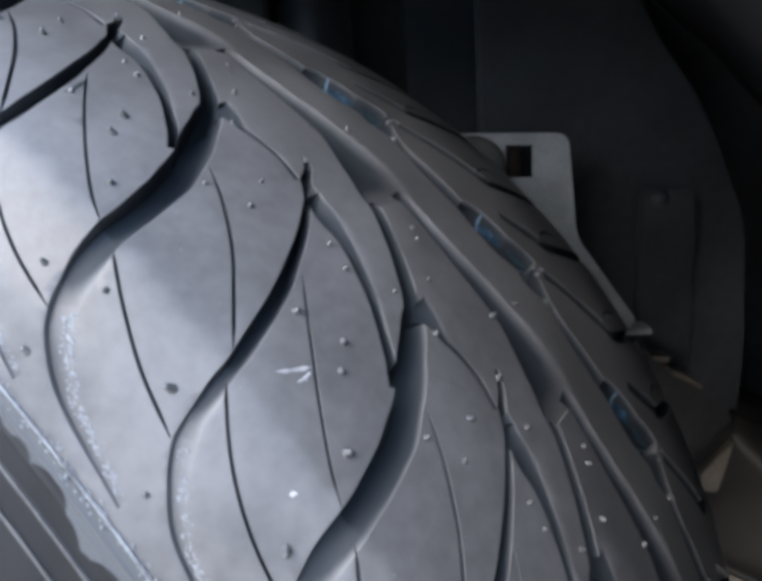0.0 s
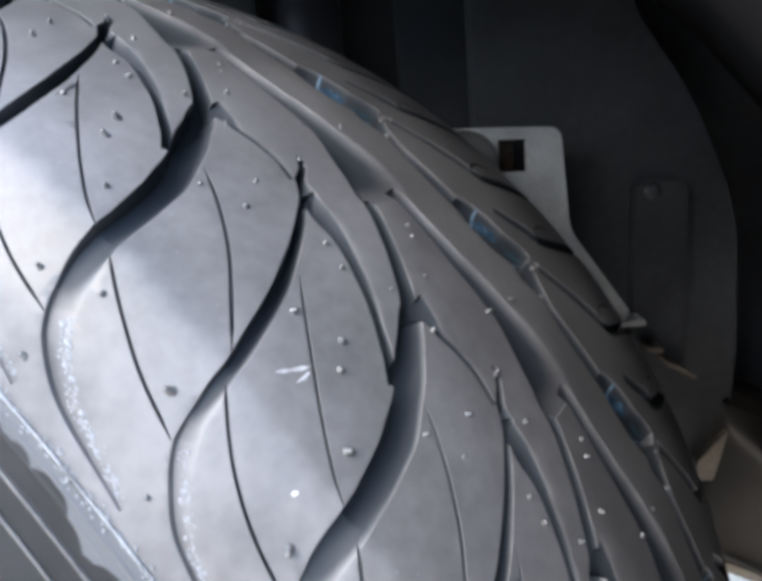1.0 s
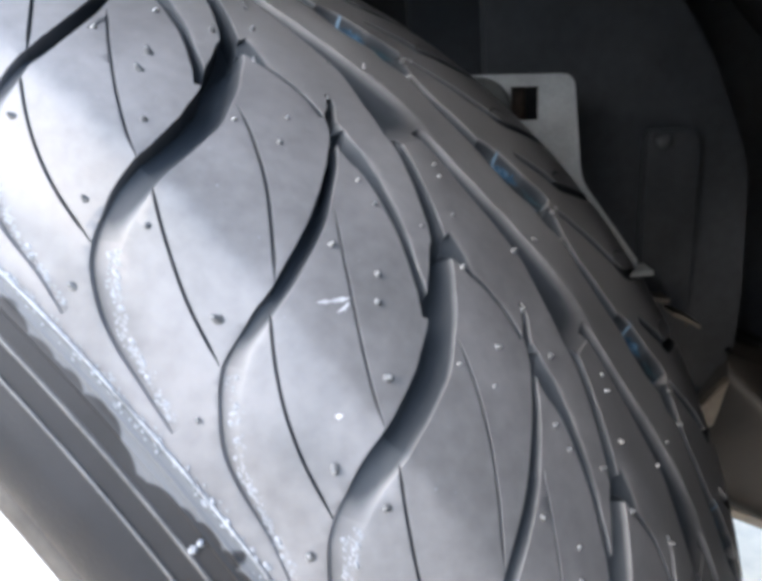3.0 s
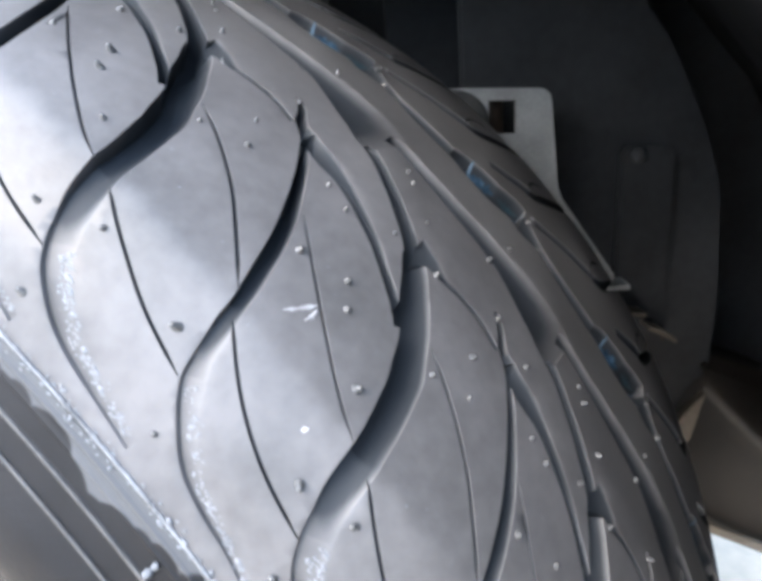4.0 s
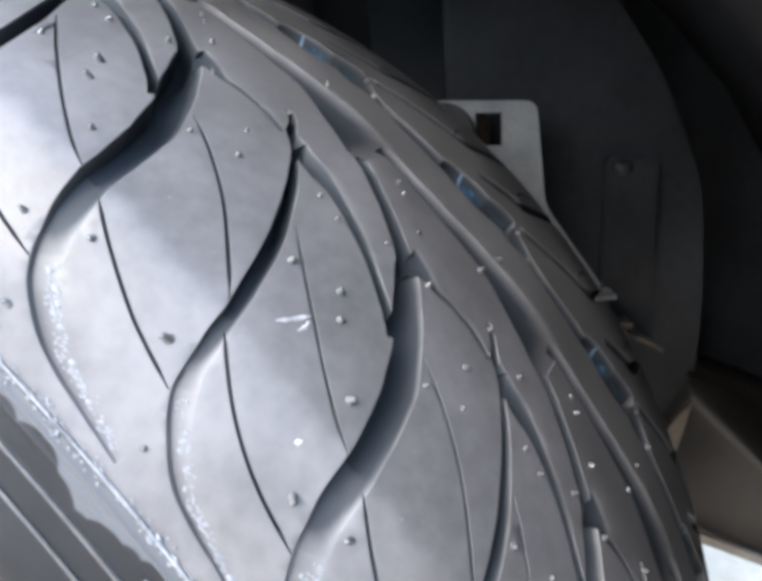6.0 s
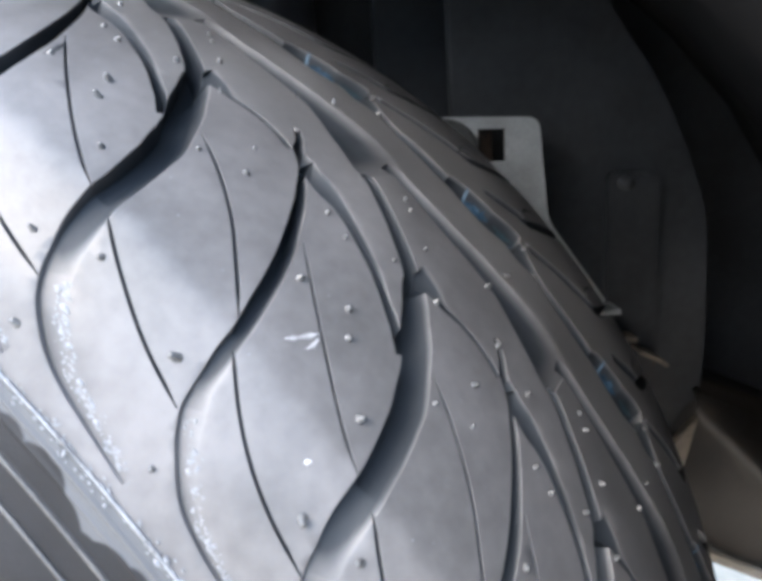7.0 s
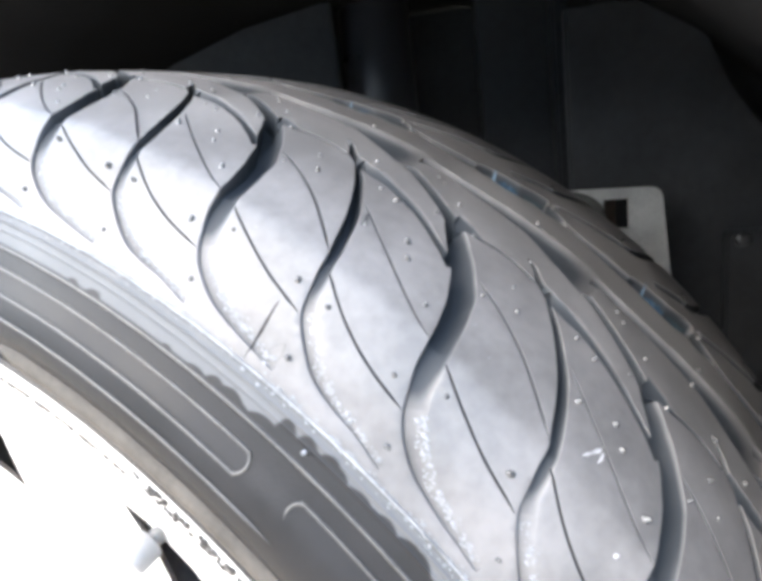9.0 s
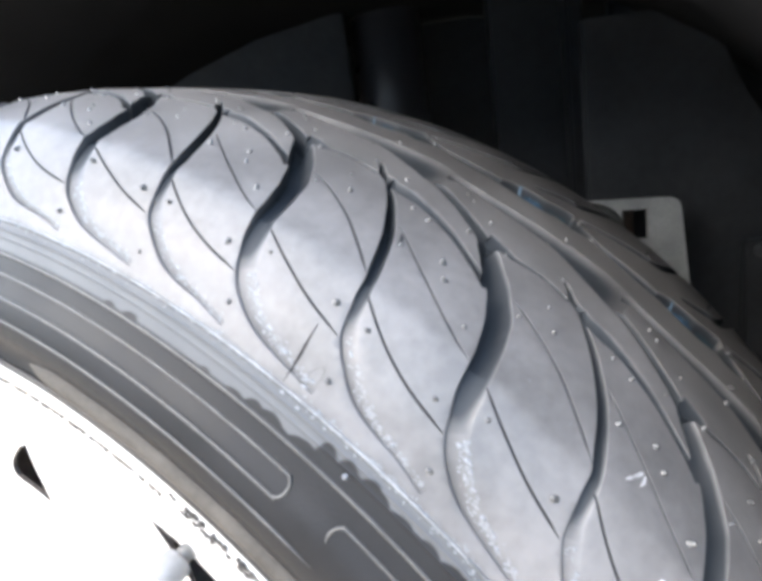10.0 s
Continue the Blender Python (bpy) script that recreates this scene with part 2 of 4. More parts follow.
def sunk(left, right, slope, slot, depth, n=90, shade_fade=0.22):
    """A bank sloping down from the right edge, with a deep slot of given widths (q, mm) under the left one."""
    L, R = spline([(u * LEN, float(arc_of(x))) for x, u in left], n), spline([(u * LEN, float(arc_of(x))) for x, u in right], n)
    t = np.gradient(L, axis=0)
    t /= np.linalg.norm(t, axis=1)[:, None]
    nn = np.stack([-t[:, 1], t[:, 0]], 1)
    nn *= np.sign(((R - L) * nn).sum(1).mean())
    q = np.linspace(0, 1, n)
    w = np.interp(q, [a for a, _ in slot], [b for _, b in slot]) / 2
    d = smooth(np.interp(q, [a for a, _ in depth], [b for _, b in depth]))
    wall = np.minimum(0.8, w)
    bank = ribbon(left, right, slope, 0.25, [(0, .95), (1, .95)], n)
    bank["shade_fade"] = shade_fade
    return [bank, dict(c=L + nn * w[:, None], w=w, d=d, wp=np.minimum(0.3, w), wm=wall, shade_fade=0.2) if (nn[0] @ np.array([-t[0, 1], t[0, 0]])) < 0 else dict(c=L + nn * w[:, None], w=w, d=d, wp=wall, wm=np.minimum(0.3, w), shade_fade=0.2)]


def sipe(pts, w=0.30, d=1.2, n=36):
    c = spline([(u * LEN, float(arc_of(x))) for x, u in pts], n)
    return dict(c=c, w=w * np.clip(np.minimum(np.arange(n) + 1, n - np.arange(n)) / 5, 0.4, 1), d=np.full(n, d), wp=np.full(n, 0.14), wm=np.full(n, 0.14), dull=0.95, sipe=True)


GROOVES = [
    # wide groove, shoulder to the branching point
    ribbon([(-29.4, .228), (-27.5, .198), (-24.6, .160), (-21.5, .140), (-17.0, .120), (-10.8, .088), (-5.0, .052), (0.4, .010), (6.2, -.062), (10.6, -.105), (15.6, -.155)],
           [(-26.4, .282), (-24.6, .258), (-22.0, .239), (-19.0, .225), (-14.0, .205), (-10.0, .189), (-4.5, .163), (0.5, .134), (7.5, .062), (13.6, -.008), (19.2, -.080), (23.2, -.150)],
           [(0, 0.3), (.06, 0.7), (.14, 1.5), (.24, 2.6), (.38, 4.0), (.55, 5.4), (.8, 6.6), (1, 7.0)], 0.35, [(0, .8), (.25, .6), (.6, .55), (.85, .75), (1, .95)], n=110),
    # its deep upper run, from the long block's tip to the block below
    *sunk([(34.0, -.575), (32.6, -.51), (29.2, -.42), (26.4, -.35), (23.2, -.28), (19.8, -.21), (16.2, -.158), (11.6, -.108)],
           [(37.6, -.54), (36.2, -.495), (32.8, -.41), (29.6, -.335), (27.2, -.262), (24.8, -.205), (21.0, -.155), (16.4, -.110)],
          [(0, 2.6), (.5, 2.6), (.8, 3.0), (1, 4.0)], [(0, 3.4), (.45, 3.8), (.7, 4.2), (.85, 3.8), (1, 1.6)], [(0, 6.5), (.8, 7.4), (1, 6.8)], n=90),
    # sloped channel along the crown rib, from one block's tip to the next
    *sunk([(45.6, -.565), (46.2, -.52), (45.9, -.45), (45.2, -.364), (44.6, -.276), (44.0, -.173), (43.7, -.09), (43.4, .01), (42.8, .094), (40.4, .19), (37.6, .29), (35.8, .36), (33.9, .425), (34.4, .475)],
           [(52.0, -.575), (52.0, -.53), (51.4, -.45), (50.9, -.36), (51.2, -.276), (51.6, -.173), (52.6, -.09), (53.2, .01), (53.8, .094), (54.6, .19), (55.0, .29), (54.8, .36), (54.2, .425), (53.0, .475)],
          [(0, 2.4), (.06, 3.4), (.3, 4.6), (.72, 4.6), (.86, 2.6), (1, .15)], [(0, .4), (.14, 2.8), (.5, 3.4), (.85, 2.6), (1, 1.0)], [(0, 1.5), (.2, 6.2), (.76, 6.4), (.9, 3.4), (1, .3)], n=120, shade_fade=1.5),
    # branch, sunk beside the narrow groove, down to the wide groove
    *sunk([(21.6, -.694), (17.4, -.612), (16.6, -.56), (16.6, -.50), (15.6, -.43), (13.6, -.347), (11.2, -.258), (7.9, -.167), (4.5, -.085), (1.4, -.025)],
           [(24.4, -.728), (23.6, -.655), (23.0, -.605), (22.0, -.55), (20.2, -.468), (17.8, -.376), (14.7, -.273), (11.1, -.180), (8.6, -.11), (6.4, -.065)],
          [(0, 2.0), (.12, 3.4), (.32, 1.6), (.48, .5), (.7, .8), (.9, 3.0), (1, 4.4)], [(0, 2.6), (.3, 2.2), (.5, 1.8), (.75, 2.2), (1, 2.6)], [(0, 3.6), (.2, 5.8), (1, 6.6)], n=80),
    # narrow groove with its hooked tip
    ribbon([(-28.5, .722), (-26.4, .700), (-24.4, .684), (-22.2, .667), (-18.7, .650), (-14.2, .619), (-8.7, .583), (-3.0, .541), (3.4, .486), (9.6, .428), (13.6, .385), (18.0, .334), (20.2, .293), (22.0, .255), (25.6, .222), (28.6, .172)],
           [(-26.2, .765), (-24.8, .742), (-22.6, .724), (-20.1, .708), (-15.8, .684), (-11.0, .654), (-5.5, .617), (0.4, .571), (6.6, .508), (12.0, .450), (15.6, .404), (19.6, .345), (23.6, .290), (26.4, .252), (28.6, .219), (30.6, .168)],
           [(0, 0.3), (.07, 0.7), (.16, 1.6), (.3, 3.2), (.5, 5.4), (.85, 6.6), (.95, 6.0), (1, 4.0)], 0.25, [(0, .8), (.3, .6), (.5, .35), (1, .3)], n=100),
    # shallow runs over the shoulder
    ribbon([(-27.9, 0.202), (-29.3, 0.224), (-31.3, 0.278), (-32.8, 0.368), (-33.8, 0.473), (-34.4, 0.594), (-35.1, 0.773)],
           [(-24.8, 0.262), (-26.8, 0.284), (-28.6, 0.320), (-30.9, 0.383), (-32.3, 0.473), (-33.0, 0.579), (-34.1, 0.758)], [(0, 0.9), (.6, 0.8), (1, 0.4)], 0.25, 5.5, n=44),
    ribbon([(-26.6, 0.704), (-28.5, 0.724), (-30.8, 0.788), (-32.8, 0.893), (-33.8, 1.013), (-34.3, 1.153), (-35.2, 1.302)],
           [(-24.8, 0.744), (-26.4, 0.770), (-29.1, 0.822), (-31.8, 0.928), (-33.0, 1.043), (-33.6, 1.153), (-34.3, 1.292)], [(0, 0.9), (.6, 0.8), (1, 0.4)], 0.25, 5.5, n=44),
    # slim groove from the block's flat end to the narrow groove's tip
    *sunk([(17.8, -.16), (19.2, -.118), (20.3, -.08), (20.6, -.027), (21.6, .048), (21.9, .145), (21.0, .222), (20.5, .252)],
           [(26.0, -.17), (25.2, -.115), (24.2, -.075), (22.7, -.020), (23.2, .055), (23.6, .148), (22.6, .226), (22.2, .252)],
          [(0, 2.4), (.15, 1.8), (.32, .4), (1, .3)], [(0, .8), (.15, 1.6), (1, 1.5)], [(0, 5.6), (.3, 4.6), (1, 4.6)], n=50),
    sipe([(5.4, 0.095), (1.4, 0.228), (-4.7, 0.385), (-10.3, 0.503), (-17.0, 0.640)], w=0.40),
    sipe([(-19.9, 0.675), (-24.0, 0.812), (-26.5, 0.931), (-28.2, 1.062), (-29.3, 1.223)]),
    sipe([(-20.0, 0.212), (-23.4, 0.354), (-26.5, 0.530), (-28.4, 0.714)]),
    sipe([(3.1, 0.558), (-4.2, 0.711), (-11.4, 0.885), (-16.7, 1.040), (-19.0, 1.136)]),
]
GROOVES[0]["shade_fade"] = 0.75
for g in GROOVES:
    # the shallow ends over the shoulder take only part of the painted shade
    if g["d"].max() < 1.0:
        g["dull"], g["soft"] = 0.4, True
S_MID = float(arc_of(MID))
S_EDGE = float(arc_of(-36.2))


FAR = [
    # wavy groove along the crown
    *sunk([(71.4, -.02), (70.6, .05), (72.6, .15), (71.4, .25), (69.6, .35), (68.8, .50), (69.0, .62), (68.2, .70)],
           [(86.0, -.02), (80.6, .07), (77.4, .16), (75.6, .25), (75.4, .35), (75.6, .50), (76.4, .62), (80.0, .70)],
          [(0, 3.2), (1, 4.2)], [(0, 2.4), (.3, 2.6), (1, 3.0)], [(0, 4.0), (1, 5.5)], n=80, shade_fade=.45),
    # its wider pocket, once a pitch
    ribbon([(68.6, .60), (68.0, .68), (67.8, .76), (68.2, .84), (70.4, .93), (72.4, 1.02)],
           [(76.6, .60), (80.0, .66), (82.6, .76), (84.2, .86), (87.2, .96), (88.0, 1.03)],
           [(0, 4.4), (.6, 5.0), (1, 4.4)], 0.25, [(0, .4), (1, .4)], n=60),
    # slanted grooves running out to the inner shoulder, two a pitch
    ribbon([(84.5, .08), (90.5, .22), (94.6, .33), (99.5, .46), (104.5, .575), (121.0, .67), (146.0, .80), (166.0, .90)],
           [(88.0, .05), (94.0, .19), (98.6, .29), (103.5, .41), (109.0, .53), (124.0, .61), (149.0, .73), (167.5, .83)],
           [(0, 2.4), (.15, 4.2), (.8, 4.6), (1, 2.0)], 0.3, 2.6, n=70),
    ribbon([(89.5, .735), (93.5, .82), (99.5, .935), (103.0, 1.01), (119.0, 1.11), (146.0, 1.24), (166.0, 1.34)],
           [(92.5, .705), (97.0, .78), (104.0, .895), (108.0, .97), (122.5, 1.05), (149.0, 1.17), (167.5, 1.27)],
           [(0, 2.4), (.15, 4.2), (.8, 4.6), (1, 2.0)], 0.3, 2.6, n=60),
    sipe([(103.5, .48), (109.5, .45), (117.5, .46), (126.5, .52)], w=.5, n=24),
    sipe([(104.5, .95), (110.5, .92), (118.5, .93), (127.5, .99)], w=.5, n=24),
]
ALL_GROOVES = GROOVES + FAR


def offsets(g):
    t = np.gradient(g["c"], axis=0)
    t /= np.linalg.norm(t, axis=1)[:, None]
    return np.stack([-t[:, 1], t[:, 0]], 1)


def tread_height(P, u0, u1):
    """Height in mm under the skin at points P (round, across)."""
    H, M = np.zeros(len(P)), np.zeros(len(P))
    for g in ALL_GROOVES:
        curve = (lambda q: q ** 0.9) if g.get("soft") else (lambda q: q * (2 - q))
        lo, hi = g["c"][:, 0].min(), g["c"][:, 0].max()
        for k in range(int(u0 - hi / LEN) - 2, int(u1 - lo / LEN) + 3):
            c = g["c"] + (k * LEN, 0)
            m = g["w"].max() + 0.5
            sel = np.where((P[:, 0] > c[:, 0].min() - m) & (P[:, 0] < c[:, 0].max() + m) & (P[:, 1] > c[:, 1].min() - m) & (P[:, 1] < c[:, 1].max() + m))[0]
            if not len(sel):
                continue
            p = P[sel]
            a, d = c[:-1], np.diff(c, axis=0)
            best, off, par, past = np.full(len(p), 1e9), np.zeros(len(p)), np.zeros(len(p)), np.zeros(len(p), bool)
            for i in range(len(a)):
                v = p - a[i]
                free = (v @ d[i]) / (d[i] @ d[i])
                t = np.clip(free, 0, 1)
                e = v - t[:, None] * d[i]
                q = np.hypot(e[:, 0], e[:, 1])
                nearer = q < best
                best[nearer] = q[nearer]
                sg = d[i][0] * e[:, 1] - d[i][1] * e[:, 0]
                off[nearer] = (np.sign(sg) * q)[nearer]
                par[nearer] = i + t[nearer]
                past[nearer] = ((i == 0) & (free[nearer] < 0)) | ((i == len(a) - 1) & (free[nearer] > 1))
            w = np.interp(par, np.arange(len(c)), g["w"])
            dep = np.interp(par, np.arange(len(c)), g["d"])
            wp, wm = np.interp(par, np.arange(len(c)), g["wp"]), np.interp(par, np.arange(len(c)), g["wm"])
            ip, im = np.clip((w - off) / wp, 0, 1), np.clip((w + off) / wm, 0, 1)
            # wide walls break sharply at the top and run out softly at the foot
            ip = np.where(wp > 1.2, curve(ip), ip)
            im = np.where(wm > 1.2, curve(im), im)
            inside = np.minimum(ip, im) * (best <= w + 1e-6) * ~past
            H[sel] = np.minimum(H[sel], -dep * inside)
            # painted shade builds up with depth down the walls; sipes take it at once
            shade = inside * 6 if g.get("sipe") else (dep * inside - 0.02) / g.get("shade_fade", 0.7)
            M[sel] = np.maximum(M[sel], g.get("dull", 1.0) * np.clip(shade, 0, 1))
    return H, M


def tread_mesh(u0, u1, grid, step, rings):
    """Triangulated skin between u0 and u1 that follows every groove's edge."""
    from mathutils.geometry import delaunay_2d_cdt
    a0, a1, s0, s1 = u0 * LEN, u1 * LEN, S_EDGE, 2 * S_MID - S_EDGE
    pts, edges = [], []

    def chain(q, keep):
        last = -1
        for p, ok in zip(q, keep):
            if ok:
                pts.append((p[0], p[1]))
                if last >= 0:
                    edges.append((last, len(pts) - 1))
                last = len(pts) - 1
            else:
                last = -1
    for g in ALL_GROOVES:
        nn = offsets(g)
        stride = max(1, int(step))
        lo, hi = g["c"][:, 0].min(), g["c"][:, 0].max()
        for k in range(int(u0 - hi / LEN) - 2, int(u1 - lo / LEN) + 3):
            for side, wall in ((1, g["wp"]), (-1, g["wm"])):
                for f in (rings if wall.max() <= 1.2 else (0, .03, .1, .25, .4, .55, .7, .85, 1)):
                    w = g["w"] - wall * f + (0.03 if f == 0 else -0.03 if f == 1 else 0.0)
                    q = (g["c"] + nn * (side * w)[:, None] + (k * LEN, 0))[::stride]
                    ok = (q[:, 0] > a0 + .2) & (q[:, 0] < a1 - .2) & (q[:, 1] > s0 + .2) & (q[:, 1] < s1 - .2)
                    if ok.any():
                        chain(q, ok)
            # straight ends
            tg = np.gradient(g["c"], axis=0)
            for e, way in ((0, -1), (-1, 1)):
                along = tg[e] / np.linalg.norm(tg[e]) * way
                for step_out in (0.04, -0.06):
                    q = np.array([g["c"][e] + nn[e] * g["w"][e] * f + along * step_out for f in np.linspace(-1, 1, 6)]) + (k * LEN, 0)
                    ok = (q[:, 0] > a0 + .2) & (q[:, 0] < a1 - .2) & (q[:, 1] > s0 + .2) & (q[:, 1] < s1 - .2)
                    if ok.all():
                        chain(q, ok)
    rnd = np.random.RandomState(5)
    ga, gs = np.arange(a0 + grid, a1, grid), np.arange(s0 + grid, s1, grid)
    A, S = np.meshgrid(ga, gs)
    j = (rnd.rand(*A.shape, 2) - .5) * grid * .5
    G = np.stack([(A + j[..., 0]).clip(a0 + .3, a1 - .3).ravel(), (S + j[..., 1]).clip(s0 + .3, s1 - .3).ravel()], 1)
    deep, _ = tread_height(G, u0, u1)
    pts += [(a, s) for (a, s), h in zip(G, deep) if h > -.01]
    na, ns = int((a1 - a0) / 2), int((s1 - s0) / 2)
    first = len(pts)
    pts += [(a, s0) for a in np.linspace(a0, a1, na)] + [(a1, s) for s in np.linspace(s0, s1, ns)[1:]]
    pts += [(a, s1) for a in np.linspace(a1, a0, na)[1:]] + [(a0, s) for s in np.linspace(s1, s0, ns)[1:-1]]
    m = len(pts) - first
    edges += [(first + i, first + (i + 1) % m) for i in range(m)]
    V, E_, F, *_ = delaunay_2d_cdt([Vector(p) for p in pts], edges, [], 0, 1e-4)
    P = np.array([(v.x, v.y) for v in V])
    F = [f for f in F if len(f) == 3]
    return P, F


def tread(name, u0, u1, grid, step, rings, mat, parent, label, squeeze=1.0):
    P, F = tread_mesh(u0, u1, grid, step, rings)
    H, M = tread_height(P, u0, u1)
    u = P[:, 0] / LEN
    u = u0 + (u - u0) * squeeze
    # slight unevenness of the blocks
    H = H + 0.05 * np.sin(P[:, 0] * .21 + 1.3) * np.sin(P[:, 1] * .17)
    X = place(u, P[:, 1], H)
    ob = from_lists(name, X.tolist(), F, mat, parent, label, smooth=True)
    ob.data.set_sharp_from_angle(angle=radians(38))
    # shade is painted into the grooves by depth; block faces keep the base colour
    at = ob.data.attributes.new("groove_shade", "FLOAT", "POINT")
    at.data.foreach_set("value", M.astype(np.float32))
    return ob


# ---- the wheel ----
wheel = tagged(new("car_wheel"), "silver alloy car wheel with a new black tyre", "car wheel")
wheel.location = (0, 0, AXLE)
U0, U1 = -2.4, 4.4
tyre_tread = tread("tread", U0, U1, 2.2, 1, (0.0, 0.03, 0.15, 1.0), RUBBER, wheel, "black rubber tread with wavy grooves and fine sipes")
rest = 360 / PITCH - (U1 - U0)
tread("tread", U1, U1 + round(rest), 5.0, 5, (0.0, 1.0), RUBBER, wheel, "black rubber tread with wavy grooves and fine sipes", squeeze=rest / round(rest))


def lathe(rows, n=360, closed=False):
    """Surface of revolution about x from (x, r) rows in mm."""
    bm = bmesh.new()
    ring = []
    for x, r in rows:
        ring.append([bm.verts.new((x / 1000, -r * math.sin(i * math.tau / n) / 1000, r * math.cos(i * math.tau / n) / 1000)) for i in range(n)])
    for a, b in zip(ring, ring[1:] + ring[:1] if closed else ring[1:]):
        for i in range(n):
            bm.faces.new((a[i], a[(i + 1) % n], b[(i + 1) % n], b[i]))
    bmesh.ops.recalc_face_normals(bm, faces=bm.faces)
    return bm


# sidewall: the section below the tread, with its raised rings
def ring_bump(s, at, width, height):
    return height * math.exp(-((s - at) / width) ** 2)


arcs = {r: float(np.interp(r, full[:400, 1], arc[:400])) for r in (281.0, 278.5, 276.5, 272.6, 268.0, 263.0, 257.0, 250.5)}
rows = []
for s in np.arange(0.0, S_EDGE + 0.6, 0.22):
    h = ring_bump(s, arcs[281.0] - .6, .35, .45) + ring_bump(s, arcs[278.5], .4, .5) + ring_bump(s, arcs[276.5], .35, .3) + ring_bump(s, arcs[272.6], .32, .5)
    if s > S_EDGE - 1.2:
        h -= 0.15
    x = np.interp(s, arc, full[:, 0]) + h * np.interp(s, arc, norm[:, 0])
    r = np.interp(s, arc, full[:, 1]) + h * np.interp(s, arc, norm[:, 1])
    rows.append((x, r))
inner_rows = [(2 * MID - x, r) for x, r in rows]
sidewall = part("sidewall", lathe(rows, 480), SIDE, wheel, "dark rubber outer sidewall with raised rings")
part("sidewall", lathe(inner_rows, 240), SIDE, wheel, "dark rubber inner sidewall")


# raised rounded outlines and lines moulded on the sidewall
def radius_arc(r):
    return float(np.interp(r, full[:400, 1], arc[:400]))


def sidewall_line(points, thick, label="", closed=False, n=160, mat=RIDGE):
    q = spline([(u * 54.0, r) for u, r in points], n)
    X = place(q[:, 0] / 54.0, [radius_arc(r) for r in q[:, 1]], 0.15)
    bm = bmesh.new()
    taper = [thick / 1000] * n
    if not closed:
        for i in range(6):
            taper[i] *= (i + 1) / 7
            taper[-1 - i] *= (i + 1) / 7
    tube(bm, [tuple(p) for p in X], taper, 8)
    return part("moulded_line", bm, mat, sidewall, label)


def pill(u_from, u_to, r_in, r_out):
    """An open-ended long loop: out along one radius, round the end, back along the other."""
    mid, half = (r_in + r_out) / 2, (r_out - r_in) / 2
    e = half / 54.0
    us = np.linspace(u_from, u_to, 12)
    sgn = 1 if u_to > u_from else -1
    up = [(u, r_out) for u in us]
    cap = [(u_to + sgn * e * math.cos(a) * 1.0, mid + half * math.sin(a)) for a in np.radians(np.linspace(78, -78, 15))]
    return up + cap + [(u, r_in) for u in us[::-1]]


sidewall_line(pill(-3.2, 0.865, 263.0, 268.0), 0.38, "raised pale rounded outline", n=900)
sidewall_line(pill(4.6, 1.19, 263.0, 268.0)[:24], 0.38, "raised pale line with a hooked end", n=700)
sidewall_line([(u, 257.4) for u in np.linspace(-3.2, 1.18, 14)], 0.36, "raised pale ring line")
sidewall_line([(u, 272.6) for u in np.linspace(-3.2, 4.8, 20)], 0.42, "raised pale ring line", n=260)
# soap-whitened ribs where the tread meets the sidewall
WHITENED = material("soapy_rubber", (0.20, 0.208, 0.218), 0.45, vary=0.55, scale=130, bump=0.5, bump_scale=900)
sidewall_line([(u, 280.7) for u in np.linspace(-3.2, 4.8, 20)], 0.34, "raised rib whitened by dried soap", n=300, mat=WHITENED)
sidewall_line([(u, 278.5) for u in np.linspace(-3.2, 4.8, 20)], 0.28, "raised rib whitened by dried soap", n=300, mat=WHITENED)
# dark gap ring and tan rim guard
bead = [(-38.0, 241.2), (-43.6, 241.6), (-44.4, 242.3), (-44.7, 243.0), (-44.6, 244.2), (-44.5, 246.0), (-45.2, 248.6), (-45.6, 250.0)]
part("bead", lathe(bead, 360), SIDE, wheel, "dark rubber bead seated on the rim")
# dark ring added in the crease to paint in the gap's shade
bm = bmesh.new()
tube(bm, [(-0.0449, -0.2423 * math.sin(a), 0.2423 * math.cos(a)) for a in np.linspace(0, math.tau, 240, endpoint=False)], 0.0010, 8, closed=True)
part("bead_gap_line", bm, ARM, wheel, "dark line painting the shaded gap between tyre and rim")
bm = bmesh.new()
us = np.linspace(-0.72, 4.8, 120)
ths = np.radians(THETA0 + PITCH * us)
gr = [0.0032 * min(1.0, math.sqrt((i + 0.4) / 5)) for i in range(120)]
tube(bm, [(-0.0437, -0.2463 * math.sin(a), 0.2463 * math.cos(a)) for a in ths], gr, 12)
part("rim_guard", bm, TAN, sidewall, "tan rubber rim guard rib")
bm = bmesh.new()
us = np.linspace(-4.0, -1.0, 70)
ths = np.radians(THETA0 + PITCH * us)
tube(bm, [(-0.0437, -0.2463 * math.sin(a), 0.2463 * math.cos(a)) for a in ths], [0.0031 * min(1.0, math.sqrt((70 - i) / 5)) for i in range(70)], 12)
part("rim_guard", bm, TAN, sidewall, "tan rubber rim guard rib")

